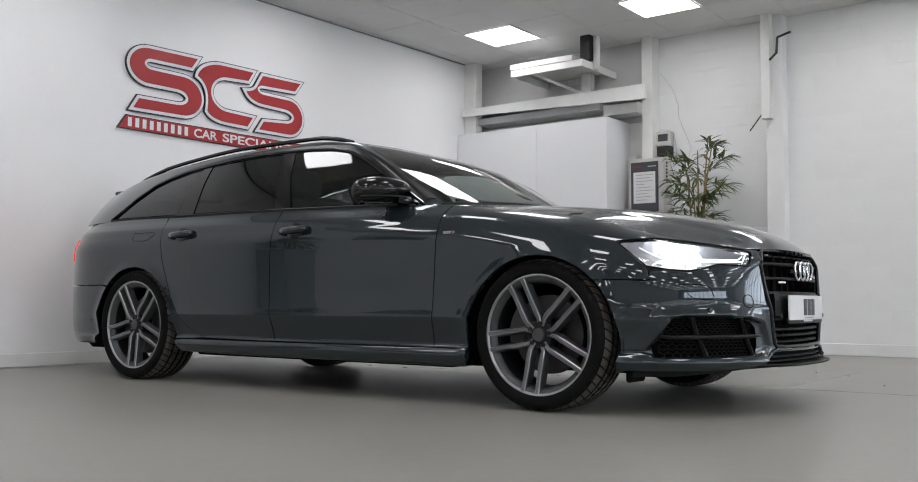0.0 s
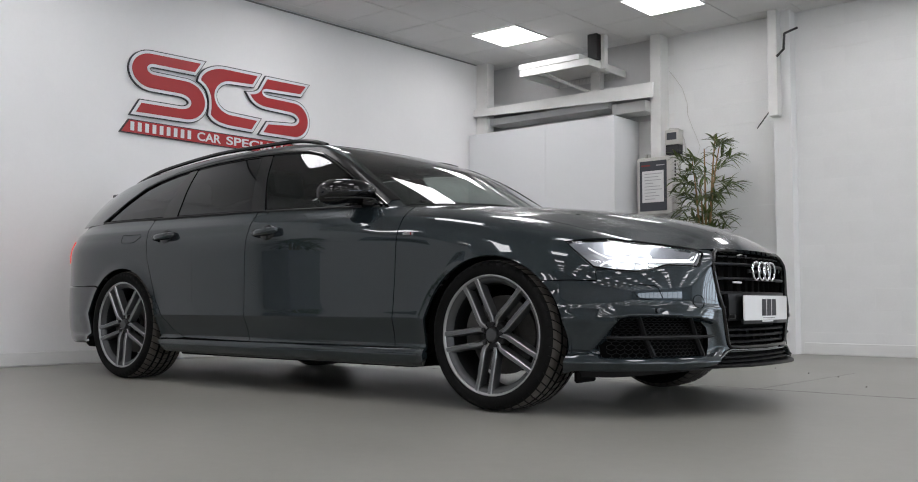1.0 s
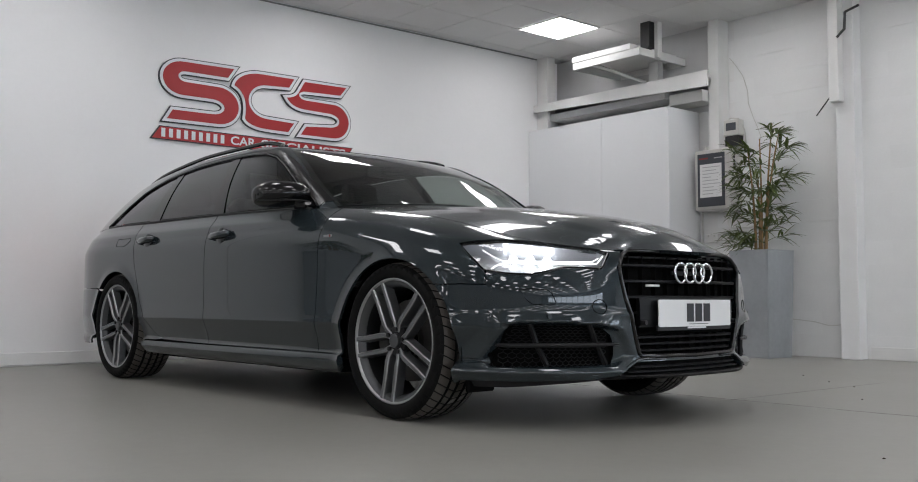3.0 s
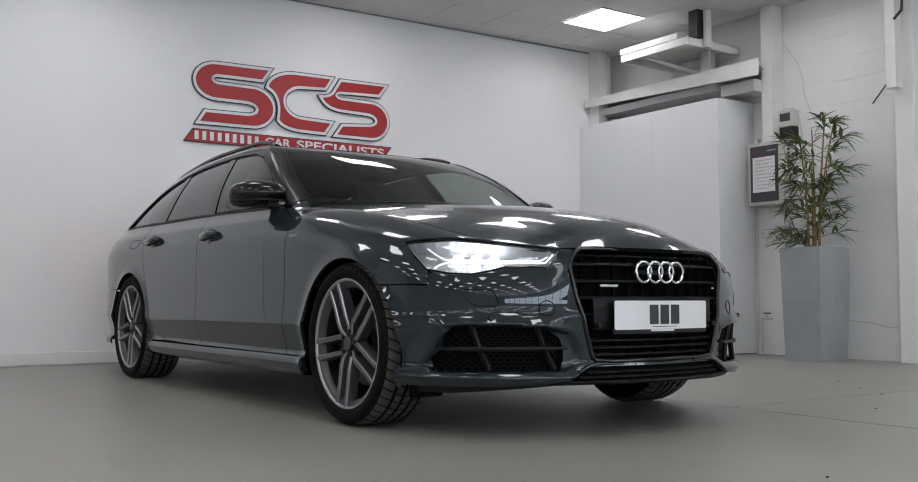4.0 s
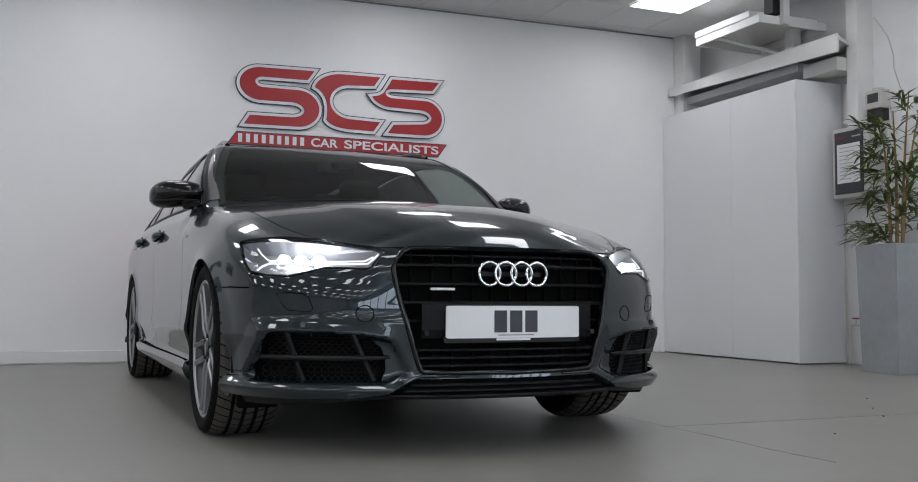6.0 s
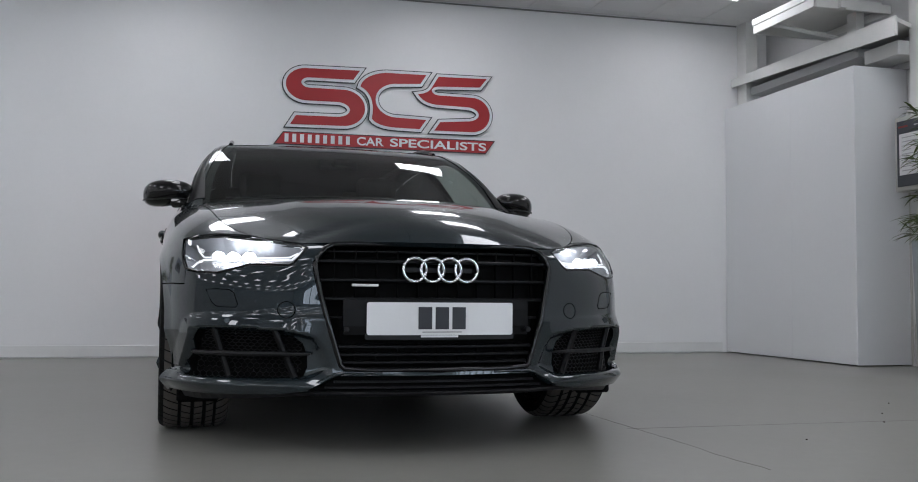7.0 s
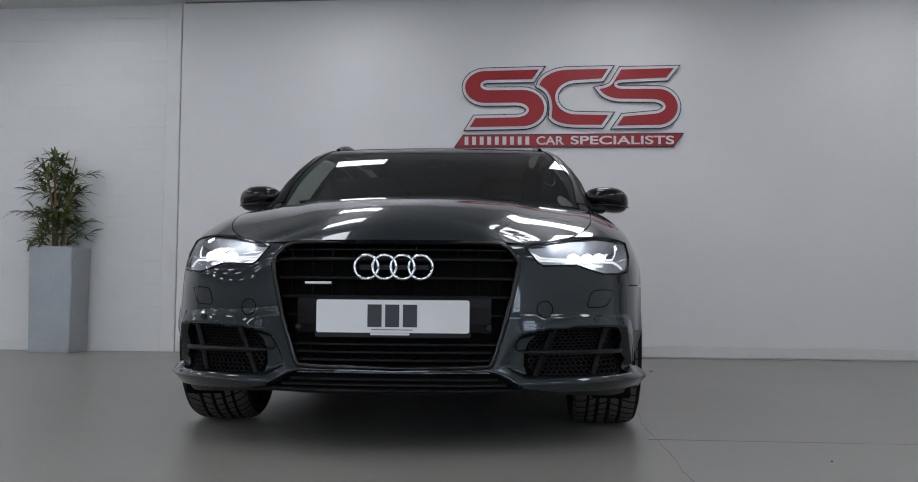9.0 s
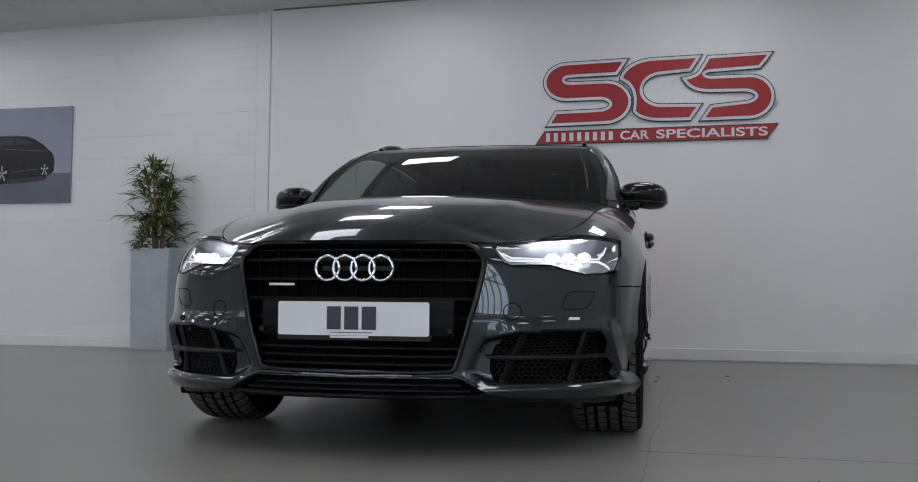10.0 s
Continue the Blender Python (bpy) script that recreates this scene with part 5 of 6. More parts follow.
# ---- the sign on the wall ----
RED = mat("red_sign_face", (0.36, 0.012, 0.016), 0.4, vary=0.05, scale=8)
SIGNWHITE = mat("white_sign_border", (0.70, 0.71, 0.73), 0.4, vary=0.03)
SIGNBLACK = mat("black_sign_edge", (0.012, 0.013, 0.018), 0.4, vary=0.1)


def grown(poly, g):
    """An outline pushed outwards by g, with blunted points."""
    n = len(poly)
    turn = sum(poly[i][0] * poly[(i + 1) % n][1] - poly[(i + 1) % n][0] * poly[i][1] for i in range(n))
    sg = 1 if turn > 0 else -1
    out = []
    for i in range(n):
        a, b, c = Vector(poly[i - 1]), Vector(poly[i]), Vector(poly[(i + 1) % n])
        d0, d1 = (b - a).normalized(), (c - b).normalized()
        n0, n1 = Vector((d0.y, -d0.x)) * sg, Vector((d1.y, -d1.x)) * sg
        m = n0 + n1
        m = m / max(m.length_squared / 2, 0.42)
        out.append(b + m * g)
    return out


def arcpath(cy, cz, ry, rz, a0, a1, n, w0=1.0, w1=1.0):
    return [(cy + ry * math.cos(radians(a0 + (a1 - a0) * i / n)), cz + rz * math.sin(radians(a0 + (a1 - a0) * i / n)), w0 + (w1 - w0) * i / n) for i in range(n + 1)]


def curve3(a, c, b, n=8):
    return [(a[0] * (1 - t)**2 + 2 * c[0] * t * (1 - t) + b[0] * t * t, a[1] * (1 - t)**2 + 2 * c[1] * t * (1 - t) + b[1] * t * t) for t in [i / n for i in range(n + 1)]]


def arc2(*a):
    return [p[:2] for p in arcpath(*a)]


def letters(text, y0, y1, z0, z1, x0, deep, material, parent):
    """Raised lettering fitted into a box on the sign."""
    cu = bpy.data.curves.new("lettering", "FONT")
    cu.body = text
    cu.extrude = 0.5
    cu.offset = 0.018
    ob = bpy.data.objects.new("lettering", cu)
    me = bpy.data.meshes.new_from_object(ob)
    bpy.data.objects.remove(ob)
    bm = bmesh.new()
    bm.from_mesh(me)
    bpy.data.meshes.remove(me)
    lo = [min(v.co[k] for v in bm.verts) for k in range(3)]
    hi = [max(v.co[k] for v in bm.verts) for k in range(3)]
    for v in bm.verts:
        q = [(v.co[k] - lo[k]) / (hi[k] - lo[k]) for k in range(3)]
        v.co = (x0 + deep * q[2], y0 + (y1 - y0) * q[0], z0 + (z1 - z0) * q[1])
    return part("lettering", bm, material, parent, "raised white capital letters")


def sign():
    t = thing("wall_sign", (WX, 0, 0), "red sign of interlocking curved bands over a red strip", "sign")
    s1 = ([(5.110, 2.565)] + arc2(4.63, 2.410, 0.181, 0.145, 90, 270, 18) + arc2(4.905, 2.200, 0.118, 0.067, 90, -90, 12) + [(4.542, 2.127), (4.492, 2.046)]
          + arc2(4.965, 2.217, 0.194, 0.164, -90, 90, 18) + arc2(4.655, 2.427, 0.070, 0.046, -90, -270, 10) + [(5.050, 2.478)])
    c = ([(5.726, 2.567)] + arc2(5.384, 2.405, 0.270, 0.157, 90, 174, 12) + curve3((5.114, 2.422), (5.261, 2.36), (5.224, 2.135), 10)[1:] + curve3((5.224, 2.135), (5.27, 2.066), (5.46, 2.064), 8)[1:]
         + [(5.668, 2.062), (5.728, 2.150)] + arc2(5.445, 2.312, 0.190, 0.155, -90, -270, 18) + [(5.671, 2.481)])
    s2 = ([(6.307, 2.569), (5.842, 2.559), (5.770, 2.440)] + curve3((5.770, 2.440), (5.735, 2.395), (5.650, 2.385), 5)[1:] + curve3((5.650, 2.385), (5.70, 2.305), (5.83, 2.297), 6)[1:]
          + arc2(6.113, 2.225, 0.120, 0.067, 90, -90, 12) + [(5.861, 2.137), (5.805, 2.056)] + arc2(6.165, 2.2215, 0.173, 0.162, -90, 90, 18) + arc2(5.855, 2.4265, 0.077, 0.042, -90, -270, 10) + [(6.240, 2.485)])
    for path, z0 in ((s1, 0.0), (c, 0.0), (s2, 0.0)):
        holder = None
        for grow, mat_, x0, x1, nm in ((0.033, SIGNBLACK, 0.004, 0.022, "edge"), (0.025, SIGNWHITE, 0.022, 0.026, "border"), (0.0, RED, 0.026, 0.030, "face")):
            o = grown(path, grow)
            bm = bmesh.new()
            add_prism(bm, [(x0 + z0, p[0], p[1]) for p in o], (x1 - x0, 0, 0))
            bmesh.ops.triangulate(bm, faces=[f for f in bm.faces if len(f.verts) > 4])
            ob = part("band" if holder is None else nm, bm, mat_, holder or t, {"edge": "black outlined band", "border": "white border", "face": "red face"}[nm])
            holder = holder or ob
    st = part("strip", add_prism(bmesh.new(), [(0.004, y, z) for y, z in ((4.350, 1.862), (6.305, 1.862), (6.395, 1.990), (4.432, 1.980))], (0.016, 0, 0)), SIGNBLACK, t, "strip with black edge")
    part("strip_face", add_prism(bmesh.new(), [(0.020, y, z) for y, z in ((4.367, 1.870), (6.300, 1.870), (6.380, 1.982), (4.438, 1.972))], (0.003, 0, 0)), RED, st, "red strip face")
    w = (5.043 - 4.430) / 9
    for k in range(9):
        part("letter_bar", box_bm(0.023, 4.430 + w * k + 0.017, 1.886, 0.026, 4.430 + w * (k + 1) - 0.017, 1.960), SIGNWHITE, st, "white letter-sized bar")
    letters("CAR", 5.090, 5.335, 1.886, 1.962, 0.023, 0.003, SIGNWHITE, st)
    letters("SPECIALISTS", 5.395, 6.306, 1.888, 1.964, 0.023, 0.003, SIGNWHITE, st)


sign()

# ---- cupboard, shelf and hood in the corner ----
cb = thing("wall_cupboard", (0, 0, 0), "tall plain white boarded cupboard in the corner", "cupboard")
part("body", box_bm(WX + 0.008, 8.85, 0.01, -4.79, BY, 2.43), BOARD, cb)
part("door", box_bm(WX + 0.010, 8.825, 0.012, -5.6408, 8.849, 2.432, bevel=0.001), BOARD, cb)
part("door", box_bm(-5.6392, 8.825, 0.012, -4.788, 8.849, 2.432, bevel=0.001), BOARD, cb)
part("side_panel", box_bm(-4.789, 8.827, 0.01, -4.775, BY - 0.002, 2.432, bevel=0.002), BOARD, cb)

single("recess_back", box_bm(WX, BY - 0.03, 2.43, -4.53, BY, CZ), RECESSGREY, "darker grey recess wall above the cupboard", "wall", kind="structure")
single("corner_post", box_bm(WX, 8.97, 2.43, WX + 0.165, 9.10, CZ, bevel=0.004), GLOSSWHITE, "white boxed corner post", "post", kind="structure")
bm = bmesh.new()
add_prism(bm, [(x, y, 2.693) for x, y in ((WX + 0.02, 8.903), (-4.37, 8.903), (-4.50, 9.155), (-4.54, 9.155), (-4.54, BY - 0.03), (WX + 0.02, BY - 0.03))], (0, 0, 0.034))
sh = single("boxed_shelf", bm, GLOSSWHITE, "white painted deep shelf along the recess", "shelf")
fb = part("fascia_board", add_prism(bmesh.new(), [(x, 8.882, z) for x, z in ((WX + 0.03, 2.655), (-5.4, 2.612), (-4.355, 2.576), (-4.355, 2.732), (WX + 0.03, 2.736))], (0, 0.020, 0)), GLOSSWHITE, sh, "white tapering front board")
# added grey board stands in for the shade below the shelf
part("shadow_board", box_bm(WX + 0.15, 9.02, 2.56, -4.96, BY - 0.031, 2.634), RECESSGREY, sh)
single("boxed_beam", box_bm(-4.94, 9.06, 2.485, -4.54, BY - 0.031, 2.60, bevel=0.004), GLOSSWHITE, "short white boxed beam", "beam")

hd = thing("extractor_hood", (-5.355, 8.98, 2.935), "white boarded square hood under a black flue", "hood")
for a, b_ in (((-0.445, -0.42), (0.445, -0.395)), ((-0.445, 0.33), (0.445, 0.355)), ((-0.445, -0.395), (-0.42, 0.33)), ((0.42, -0.395), (0.445, 0.33))):
    part("fascia", box_bm(a[0], a[1], 0, b_[0], b_[1], 0.075, bevel=0.003), GLOSSWHITE, hd)
part("top_board", box_bm(-0.452, -0.427, 0.076, 0.33, 0.355, 0.135, bevel=0.003), GLOSSWHITE, hd)
part("brace", tube_bm([(-0.25, -0.38, 0.05), (0.20, 0.30, -0.20)], 0.018, 4), GLOSSWHITE, hd)
part("leg", box_bm(0.10, 0.16, -0.215, 0.22, 0.24, 0.075), GLOSSWHITE, hd)
part("flue", box_bm(0.335, -0.27, 0.10, 0.445, -0.17, 0.364), DARKVOID, hd, "black flue")
part("flue_post", box_bm(0.455, -0.20, 0.0, 0.495, -0.13, 0.364), GLOSSWHITE, hd)

# ---- services on the back wall ----
single("pipe_casing", box_bm(-4.535, 9.16, 1.99, -4.415, BY, CZ, bevel=0.003), GLOSSWHITE, "white boxed vertical pipe casing", "casing", kind="structure")
single("wall_post", box_bm(-3.225, 9.20, 0, -3.055, BY, CZ, bevel=0.004), BLOCK, "white painted wall post", "post", kind="structure")
single("cable_duct", box_bm(-3.235, 9.10, 2.27, -3.145, 9.199, CZ, bevel=0.003), GLOSSWHITE, "white boxed cable duct on the post", "duct", kind="structure")
tb = thing("bracket", (-3.1, 9.10, 3.0), "black bent metal bracket on the duct", "bracket")
part("arm", tube_bm([(-0.04, -0.02, -0.17), (0.03, -0.02, -0.11), (0.04, -0.02, 0.04)], 0.013, 6), BLACKPL, tb)
part("tip", tube_bm([(0.04, -0.02, 0.04), (0.17, -0.03, 0.07)], 0.011, 6), BLACKPL, tb)
single("thin_rod", tube_bm([(-3.335, 9.06, 2.155), (-3.22, 9.12, 2.335)], 0.006, 6), BLACKPL, "thin dark rod hanging from the duct", "rod")

eb = thing("fuse_box", (-4.485, 9.14, 1.40), "grey steel fuse box with a framed notice on its door", "fuse box")
part("case", box_bm(-0.205, 0.012, 0, 0.205, BY - 9.14, 0.60, bevel=0.005), STEELGREY, eb)
part("door", box_bm(-0.20, -0.004, 0.005, 0.20, 0.011, 0.595, bevel=0.003), STEELGREY, eb)
nt_ = part("notice", box_bm(-0.165, -0.016, 0.035, 0.145, -0.0045, 0.560, bevel=0.002), DARKPRINT, eb, "dark framed notice")
part("sheet", box_bm(-0.135, -0.0185, 0.125, 0.115, -0.0165, 0.455), PAPER, nt_, "white printed sheet")
for k in range(9):
    wl = (0.20, 0.16, 0.19, 0.10, 0.18, 0.20, 0.13, 0.17, 0.12)[k]
    part("text_bar", box_bm(-0.105, -0.0195, 0.42 - 0.033 * k, -0.105 + wl, -0.0187, 0.427 - 0.033 * k), PRINTGREY, nt_)
part("heading_bar", box_bm(-0.145, -0.0175, 0.505, -0.04, -0.0165, 0.520), PRINTRED, nt_)
part("heading_bar", box_bm(0.03, -0.0175, 0.505, 0.125, -0.0165, 0.515), PRINTGREY, nt_)
for k in range(5):
    part("knock_out", tube_bm([(0.206, 0.06, 0.40 + 0.036 * k), (0.212, 0.06, 0.40 + 0.036 * k)], 0.013, 10), BLACKPL, eb)
for x in (-0.13, -0.09):
    part("gland", tube_bm([(x, 0.07, 0.60), (x, 0.07, 0.645)], 0.016, 10), STEELGREY, eb)
mt = thing("electric_meter", (-4.335, 9.24, 2.03), "small grey electricity meter with a dark base", "meter")
part("face", box_bm(-0.085, 0, 0.10, 0.085, BY - 9.24, 0.255, bevel=0.006), STEELGREY, mt)
part("display", box_bm(-0.055, -0.004, 0.15, 0.055, 0.0, 0.225), DARKPRINT, mt)
part("base", box_bm(-0.075, 0.01, 0, 0.075, BY - 9.24, 0.099, bevel=0.004), BLACKPL, mt)
part("lead", tube_bm([(-0.09, 0.07, 0.24), (-0.05, 0.06, 0.285), (0.05, 0.06, 0.27), (0.11, 0.07, 0.15), (0.12, 0.085, -0.05), (0.16, 0.09, -0.13)], 0.005, 6), STEELGREY, mt)
cd_ = single("conduit", tube_bm([(-4.40, 9.27, 1.405), (-4.40, 9.27, 1.27), (-4.37, 9.27, 1.225), (-4.05, 9.27, 1.21)], 0.011, 8), GLOSSWHITE, "white plastic conduit below the fuse box", "conduit")
single("conduit", tube_bm([(-4.72, 9.30, 1.405), (-4.72, 9.30, 0.0)], 0.010, 8), STEELGREY, "thin grey pipe down the wall", "pipe")
sk = thing("socket_outlet", (-4.62, BY - 0.035, 1.09), "white double socket outlet on the wall", "socket")
part("back_box", box_bm(-0.07, 0, 0, 0.07, 0.035, 0.085, bevel=0.004), GLOSSWHITE, sk)
for x in (-0.035, 0.035):
    part("switch", box_bm(x - 0.008, -0.004, 0.055, x + 0.008, 0.0, 0.075), STEELGREY, sk)
vl = thing("stop_valve", (-4.63, BY - 0.06, 0.355), "small tap with a red lever handle", "valve")
part("pipe", tube_bm([(-0.06, 0.03, -0.02), (0.06, 0.03, -0.02)], 0.010, 8), STEELGREY, vl)
part("stem", tube_bm([(0, 0.03, -0.02), (0, 0.03, 0.03)], 0.007, 8), STEELGREY, vl)
part("lever", box_bm(-0.035, 0.015, 0.03, 0.035, 0.045, 0.042, bevel=0.003), PRINTRED, vl, "red lever")
part("pipe_run", tube_bm([(-0.06, 0.03, -0.02), (-0.06, 0.03, -0.335)], 0.008, 8), STEELGREY, vl)
single("loose_cable", tube_bm([(-4.40, BY - 0.008, 2.93), (-4.33, BY - 0.008, 2.84), (-4.25, BY - 0.008, 2.72), (-4.20, BY - 0.008, 2.56), (-4.195, BY - 0.008, 2.44), (-4.14, BY - 0.01, 2.29), (-4.10, BY - 0.01, 2.20), (-4.06, BY - 0.01, 2.09), (-4.09, BY - 0.01, 2.0)], 0.0035, 5), STEELGREY, "thin loose cable down the wall", "cable")
single("loose_cable", tube_bm([(-3.95, BY - 0.008, 0.335), (-3.75, BY - 0.008, 0.338), (-3.55, BY - 0.008, 0.32), (-3.40, BY - 0.008, 0.285), (-3.23, BY - 0.008, 0.30)], 0.0035, 5), STEELGREY, "thin loose cable low on the wall", "cable")

# ---- planters and bamboo ----
LEAF = mat("bamboo_leaf", (0.085, 0.118, 0.024), 0.42, vary=0.35, scale=9, fine=40)
CANE = mat("bamboo_cane", (0.27, 0.165, 0.065), 0.5, vary=0.3, scale=20)
SOIL = mat("planter_soil", (0.05, 0.04, 0.03), 0.9, vary=0.3, bump=0.5)


def planter(at, w0, w1, h, turn, label):
    t = thing("planter", at, label, "planter", "metal planters", turn=turn)
    bm = bmesh.new()
    outer = []
    for z, w in ((0.0, w0), (0.012, w0 + 0.004), (h - 0.006, w1), (h, w1 - 0.004), (h, w1 - 0.05), (h - 0.05, w1 - 0.056)):
        outer.append([bm.verts.new((sx * w / 2, sy * w / 2, z)) for sx, sy in ((-1, -1), (1, -1), (1, 1), (-1, 1))])
    for a, b in zip(outer[:-1], outer[1:]):
        for k in range(4):
            bm.faces.new((a[k], a[(k + 1) % 4], b[(k + 1) % 4], b[k]))
    bm.faces.new(outer[0][::-1])
    ed = [e for e in bm.edges if abs(e.verts[0].co.z - e.verts[1].co.z) > 0.3]
    bmesh.ops.bevel(bm, geom=ed, offset=0.008, segments=2, affect="EDGES")
    bmesh.ops.recalc_face_normals(bm, faces=bm.faces)
    part("body", bm, GALV, t)
    part("soil", box_bm(-w1 / 2 + 0.028, -w1 / 2 + 0.028, h - 0.08, w1 / 2 - 0.028, w1 / 2 - 0.028, h - 0.035), SOIL, t)


def add_leaf(bm, p, d, length, width, droop):
    d = d.normalized()
    side = d.cross(Vector((0, 0, 1)))
    if side.length < 0.05:
        side = Vector((1, 0, 0))
    side.normalize()
    up = side.cross(d)
    prev = None
    for i, (t, w) in enumerate(((0, 0.15), (0.25, 0.9), (0.5, 1.0), (0.78, 0.6), (1.0, 0.02))):
        c = p + d * (length * t) + Vector((0, 0, -droop * length * t * t))
        row = [bm.verts.new(c - side * width * w / 2 + up * width * 0.18 * w), bm.verts.new(c), bm.verts.new(c + side * width * w / 2 + up * width * 0.18 * w)]
        if prev:
            bm.faces.new((prev[0], prev[1], row[1], row[0]))
            bm.faces.new((prev[1], prev[2], row[2], row[1]))
        prev = row


def bamboo(at, height, spread, seed, label, canes=5, tiers=11, lean=(0, 0)):
    rnd = random.Random(seed)
    t = thing("bamboo_plant", at, label, "plant", "bamboo plants")
    fol = bmesh.new()
    for c in range(canes):
        a = 2 * math.pi * c / canes + rnd.uniform(-0.4, 0.4)
        r0, top = rnd.uniform(0.02, 0.06), height * (1.0 if c == 0 else rnd.uniform(0.62, 0.95))
        bend = rnd.uniform(0.04, 0.16) * spread / 0.4
        pts = []
        for i in range(9):
            q = i / 8
            pts.append(Vector((math.cos(a) * (r0 + bend * q * q) + lean[0] * q, math.sin(a) * (r0 + bend * q * q) + lean[1] * q, -0.06 + (top + 0.02) * q)))
        part("cane", tube_bm(pts, [0.015 - 0.010 * i / 8 for i in range(9)], 7), CANE, t)
        n = tiers if c == 0 else int(tiers * 0.7)
        for k in range(n):
            q = 0.12 + 0.88 * (k + rnd.uniform(-0.3, 0.3)) / n
            q = min(1, max(0.06, q))
            base = pts[min(7, int(q * 8))].lerp(pts[min(8, int(q * 8) + 1)], q * 8 - int(q * 8) if q < 1 else 0)
            for _ in range(2 if q < 0.9 else 3):
                b = rnd.uniform(0, 2 * math.pi)
                out = Vector((math.cos(b), math.sin(b), rnd.uniform(0.1, 0.75))).normalized()
                blen = spread * rnd.uniform(0.35, 0.95) * (1.1 - 0.45 * q)
                tip = base + out * blen
                tw = [base, base + out * blen * 0.5 + Vector((0, 0, 0.015)), tip]
                add_tube(fol, tw, [0.003, 0.0022, 0.001], 4, caps=False)
                for m in range(rnd.randint(7, 11)):
                    f = rnd.uniform(0.45, 1.0)
                    p = base.lerp(tip, f)
                    d = (out + Vector((rnd.uniform(-0.9, 0.9), rnd.uniform(-0.9, 0.9), rnd.uniform(-0.45, 0.55)))).normalized()
                    add_leaf(fol, p, d, rnd.uniform(0.11, 0.21), rnd.uniform(0.020, 0.032), rnd.uniform(0.1, 0.6))
    bmesh.ops.recalc_face_normals(fol, faces=fol.faces)
    tagged(part("foliage", fol, LEAF, t, "narrow green leaves", smooth=False), kind="stuff")


planter((-3.815, 8.905, 0), 0.36, 0.41, 0.965, -3, "tall square brushed zinc planter beside the back wall")
bamboo((-3.815, 8.93, 0.93), 1.24, 0.36, 3, "artificial bamboo with narrow green leaves in a zinc planter", lean=(-0.02, 0.06))
planter((-6.58, 0.805, 0), 0.365, 0.395, 0.94, 2, "tall square brushed zinc planter against the block wall")
bamboo((-6.56, 0.80, 0.90), 0.98, 0.33, 8, "bushy artificial bamboo with green leaves in a zinc planter", canes=5, tiers=11)

# ---- framed picture of a car ----
PICWALL = mat("printed_pale_blue", (0.27, 0.28, 0.36), 0.35, vary=0.2, scale=1.2)
PICFLOOR = mat("printed_slate", (0.12, 0.13, 0.16), 0.35, vary=0.2, scale=2)
PICCAR = mat("printed_black", (0.008, 0.008, 0.010), 0.3, vary=0.2)
PICGLINT = mat("printed_silver", (0.42, 0.43, 0.46), 0.3, vary=0.1)
pc = thing("wall_picture", (WB, -0.98, 1.42), "flat unframed print of a black car on the block wall", "picture")
part("panel", box_bm(0, -0.66, 0, 0.020, 0.66, 0.97, bevel=0.002), PICWALL, pc)
part("printed_floor", box_bm(0.0203, -0.658, 0.002, 0.0209, 0.658, 0.30), PICFLOOR, pc)
body = ([(-0.655, 0.25), (-0.655, 0.50)] + curve3((-0.655, 0.50), (-0.50, 0.535), (-0.42, 0.60), 5)[1:] + curve3((-0.42, 0.60), (-0.34, 0.675), (-0.12, 0.69), 6)[1:] + curve3((-0.12, 0.69), (0.10, 0.70), (0.22, 0.655), 6)[1:]
        + curve3((0.22, 0.655), (0.34, 0.60), (0.40, 0.535), 5)[1:] + curve3((0.40, 0.535), (0.475, 0.50), (0.47, 0.40), 5)[1:] + [(0.465, 0.32)] + curve3((0.465, 0.32), (0.44, 0.285), (0.36, 0.275), 4)[1:] + [(0.0, 0.245), (-0.30, 0.225)])
pcar = part("printed_car", add_prism(bmesh.new(), [(0.0211, y, z) for y, z in body], (0.0006, 0, 0)), PICCAR, pc, "black car in the print")
PICDARK = mat("printed_dark_glass", (0.030, 0.032, 0.040), 0.3, vary=0.3, scale=6)
PICSHADE = mat("printed_shadow", (0.035, 0.037, 0.048), 0.35, vary=0.3, scale=5)
part("printed_shadow", add_prism(bmesh.new(), [(0.0210, y, z) for y, z in arc2(-0.13, 0.25, 0.52, 0.05, 0, 350, 24)], (0.0001, 0, 0)), PICSHADE, pc)
for y, z, r in ((-0.13, 0.30, 0.105), (0.36, 0.335, 0.078)):
    part("printed_tyre", add_prism(bmesh.new(), [(0.0218, p, q) for p, q in arc2(y, z, 0.72 * r, r, 0, 345, 24)], (0.0002, 0, 0)), PICCAR, pc)
    for a in range(5):
        t0 = radians(90 + 72 * a)
        pts_ = [(y + 0.72 * r * k * math.cos(t0 + d), z + r * k * math.sin(t0 + d)) for k, d in ((0.12, -0.6), (0.78, -0.16), (0.78, 0.16), (0.12, 0.6))]
        part("printed_spoke", add_prism(bmesh.new(), [(0.0221, p, q) for p, q in pts_], (0.0002, 0, 0)), PICGLINT, pc)
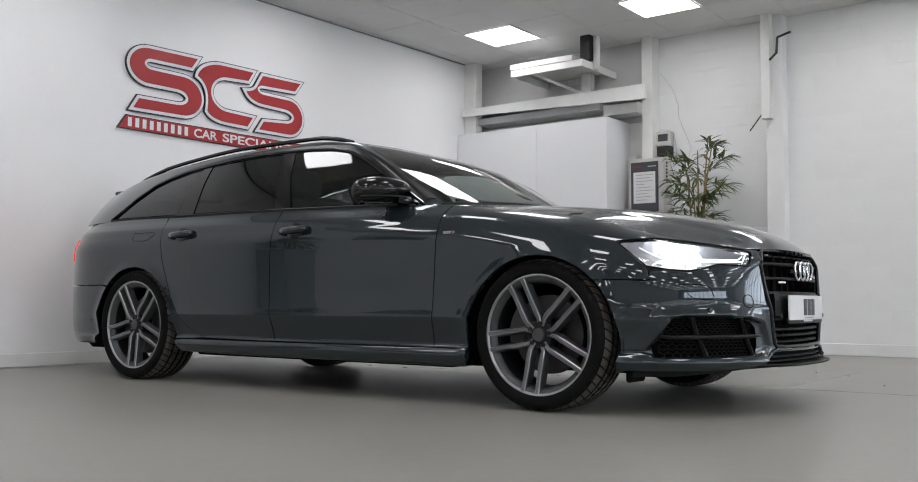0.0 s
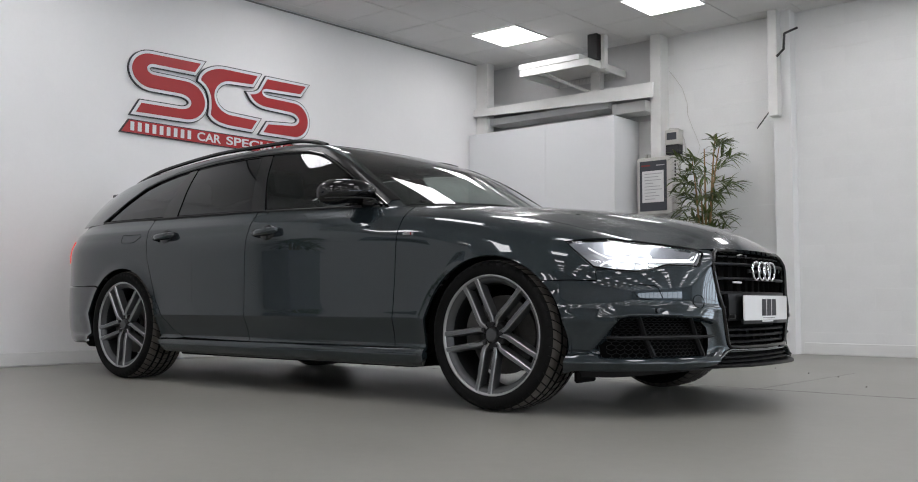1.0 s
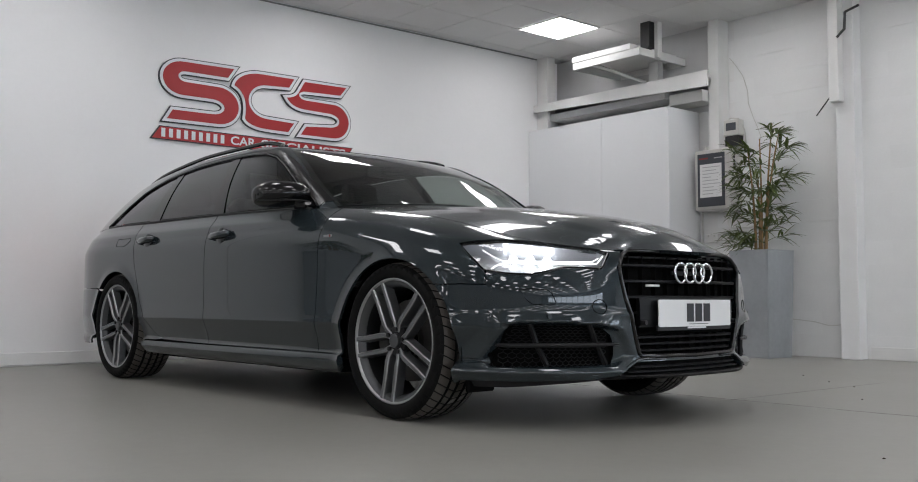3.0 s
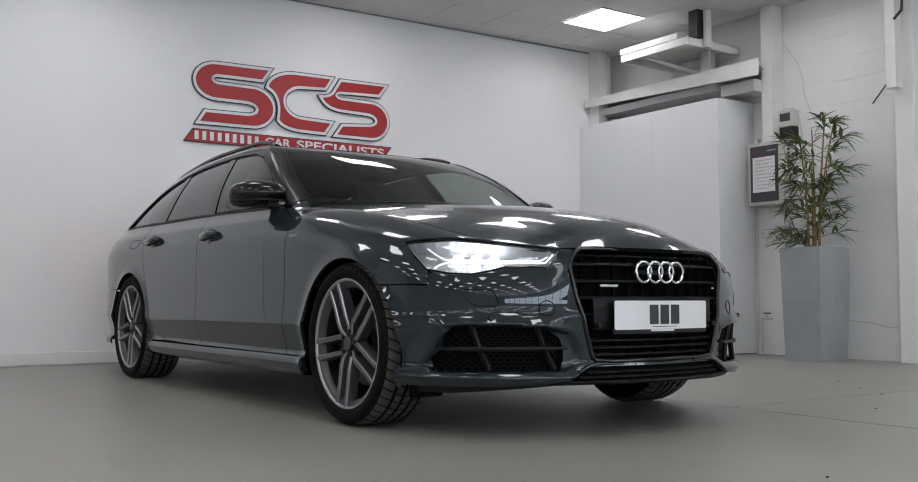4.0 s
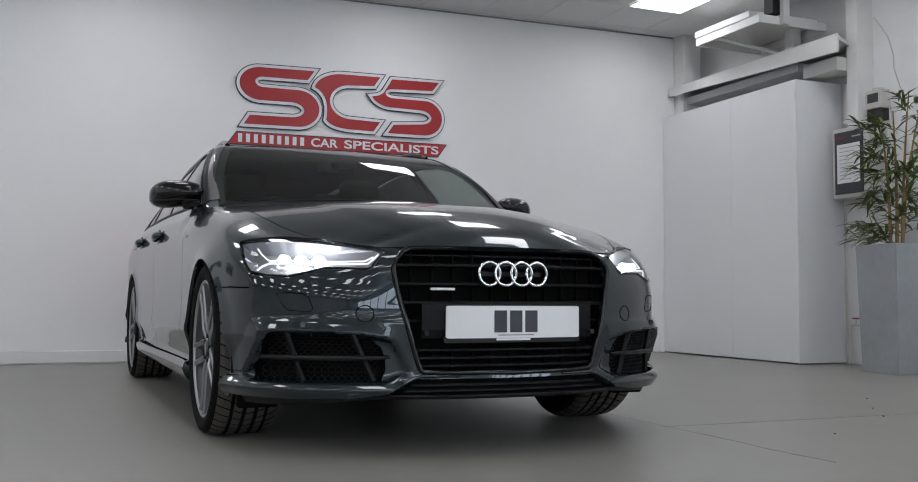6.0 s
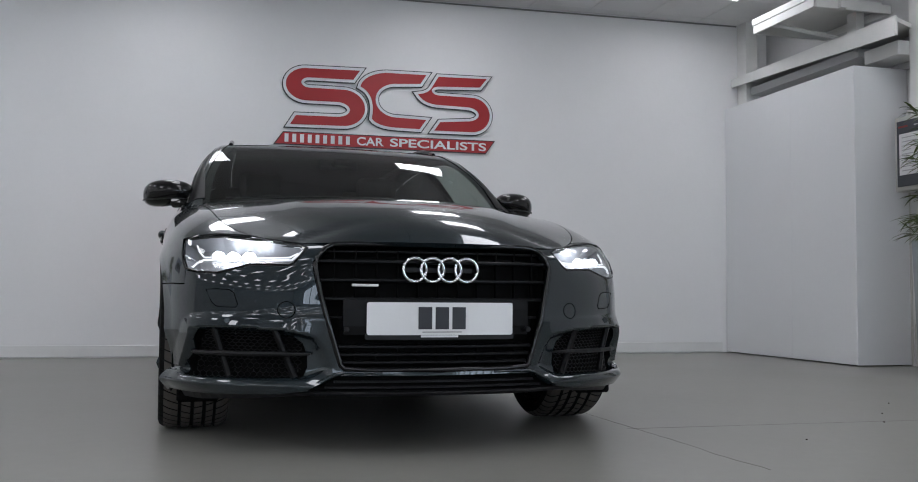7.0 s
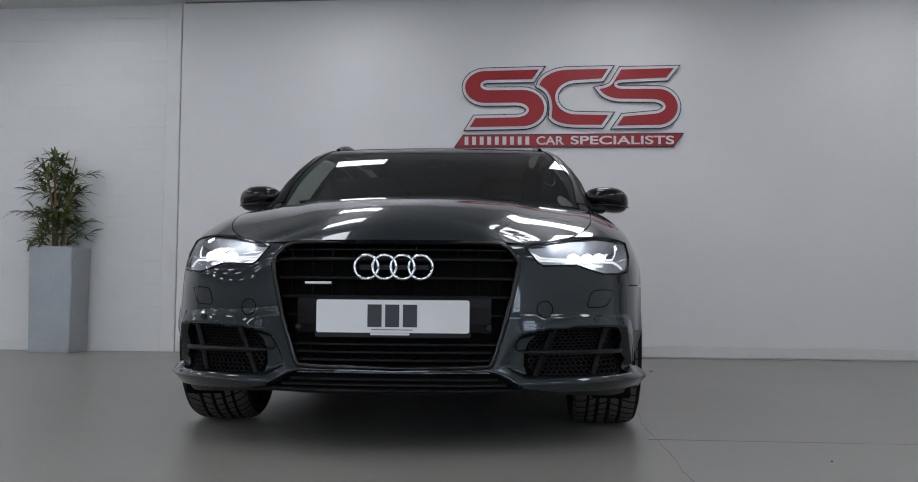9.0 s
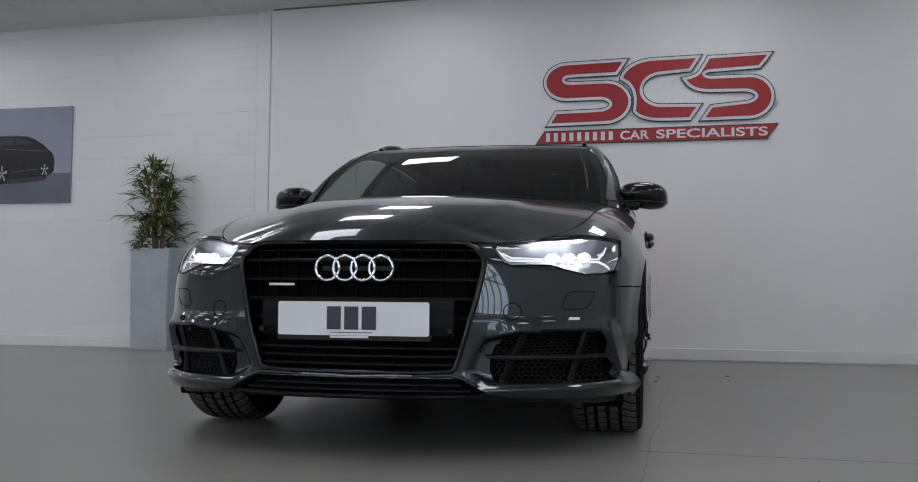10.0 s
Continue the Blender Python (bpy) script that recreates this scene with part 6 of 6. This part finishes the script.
for out in ([(-0.36, 0.585), (-0.28, 0.64), (-0.10, 0.668), (0.0, 0.662), (-0.02, 0.59)], [(0.015, 0.592), (0.02, 0.66), (0.16, 0.648), (0.22, 0.60)], [(-0.64, 0.515), (-0.60, 0.53), (-0.47, 0.565), (-0.41, 0.60), (-0.44, 0.56)]):
    part("printed_window", add_prism(bmesh.new(), [(0.0218, y, z) for y, z in out], (0.0003, 0, 0)), PICDARK, pc)
for y0, z0, y1, z1 in ((-0.30, 0.565, 0.38, 0.520), (-0.64, 0.43, -0.34, 0.46), (-0.20, 0.685, 0.18, 0.675), (-0.02, 0.315, 0.27, 0.34)):
    part("printed_glint", add_prism(bmesh.new(), [(0.0218, y0, z0), (0.0218, y1, z1), (0.0218, y1, z1 + 0.005), (0.0218, y0, z0 + 0.006)], (0.0003, 0, 0)), PICFLOOR, pc)

# ---- hairline crack and grit on the floor ----
SCRAP = mat("dry_scrap", (0.07, 0.05, 0.04), 0.8, vary=0.3)
CRACK = mat("crack_dirt", (0.165, 0.158, 0.143), 0.9, vary=0.2)
rnd = random.Random(5)
pts, y = [], 5.502
for i in range(75):
    y += rnd.uniform(-0.006, 0.006) + 0.15 * (5.502 - 0.0003 * i - y)
    pts.append((-4.6 + 0.05 * i, y, 0.0004))
single("floor_crack", tube_bm(pts, [0.0003 + 0.0007 * rnd.random() for p in pts], 4), CRACK, "hairline crack in the painted floor", "crack", kind="structure")
pts = [(-1.865 + 0.02 * i / 30 + rnd.uniform(-0.002, 0.002), 5.45 + 0.055 * i, 0.0003) for i in range(31)]
single("floor_crack", tube_bm(pts, [0.0003 + 0.0005 * rnd.random() for p in pts], 4), CRACK, "faint cross crack in the painted floor", "crack", kind="structure")
for x, y, r in ((-4.99, 5.447, 0.03), (-4.63, 5.437, 0.03), (-5.2, 5.9, 0.03), (-2.45, 7.2, 0.007), (-2.08, 6.86, 0.007), (-1.43, 5.99, 0.007), (-1.81, 6.65, 0.007), (-0.48, 4.24, 0.007)):
    bm = bmesh.new()
    bmesh.ops.create_icosphere(bm, subdivisions=1, radius=1)
    for v in bm.verts:
        v.co = (x + v.co.x * r, y + v.co.y * r * 0.5, 0.003 + v.co.z * 0.003)
    single("floor_debris", bm, SCRAP, "small dark scrap on the floor", "debris", "floor scraps")

# ---- wall blocks ----


def blocks():
    """Painted blocks in courses, one mesh shared by all of each wall."""
    L, H = 0.44, 0.2065
    bm = box_bm(-L / 2, -0.005, 0.0014, L / 2, 0.005, H - 0.0014)
    bmesh.ops.bevel(bm, geom=[e for e in bm.edges if abs(e.verts[0].co.x - e.verts[1].co.x) > 0.1], offset=0.0012, segments=1, affect="EDGES")
    me = bpy.data.meshes.new("block")
    bm.to_mesh(me)
    bm.free()
    me.materials.append(BLOCK)
    bm = box_bm(-L / 2, -0.005, 0.0002, L / 2, 0.005, H - 0.0002)
    soft = bpy.data.meshes.new("block")
    bm.to_mesh(soft)
    bm.free()
    soft.materials.append(BLOCK)
    half = me.copy()
    half.transform(Matrix.Diagonal((0.5, 1, 1, 1)))
    for r in range(16):
        z = r * H
        off = 0.22 if r % 2 else 0.0
        y = 1.45 - off
        if off:
            ob = new("half_block", half)
            ob.parent = w
            ob.matrix_world = pose(WB - 0.003, 1.56, z, 0, 0, 90)
        while y > -3.1:
            ob = new("block", me if random.random() < 0.45 else soft)
            ob.parent = w
            ob.matrix_world = pose(WB - 0.003 + random.uniform(-0.0004, 0.0004), y, z, 0, 0, 90)
            y -= L
        x = -4.35 + off
        while x < 1.6:
            ob = new("block", me if random.random() < 0.08 else soft)
            ob.parent = n_
            ob.matrix_world = pose(x, BY + 0.003 + random.uniform(-0.0004, 0.0004), z)
            x += L


blocks()
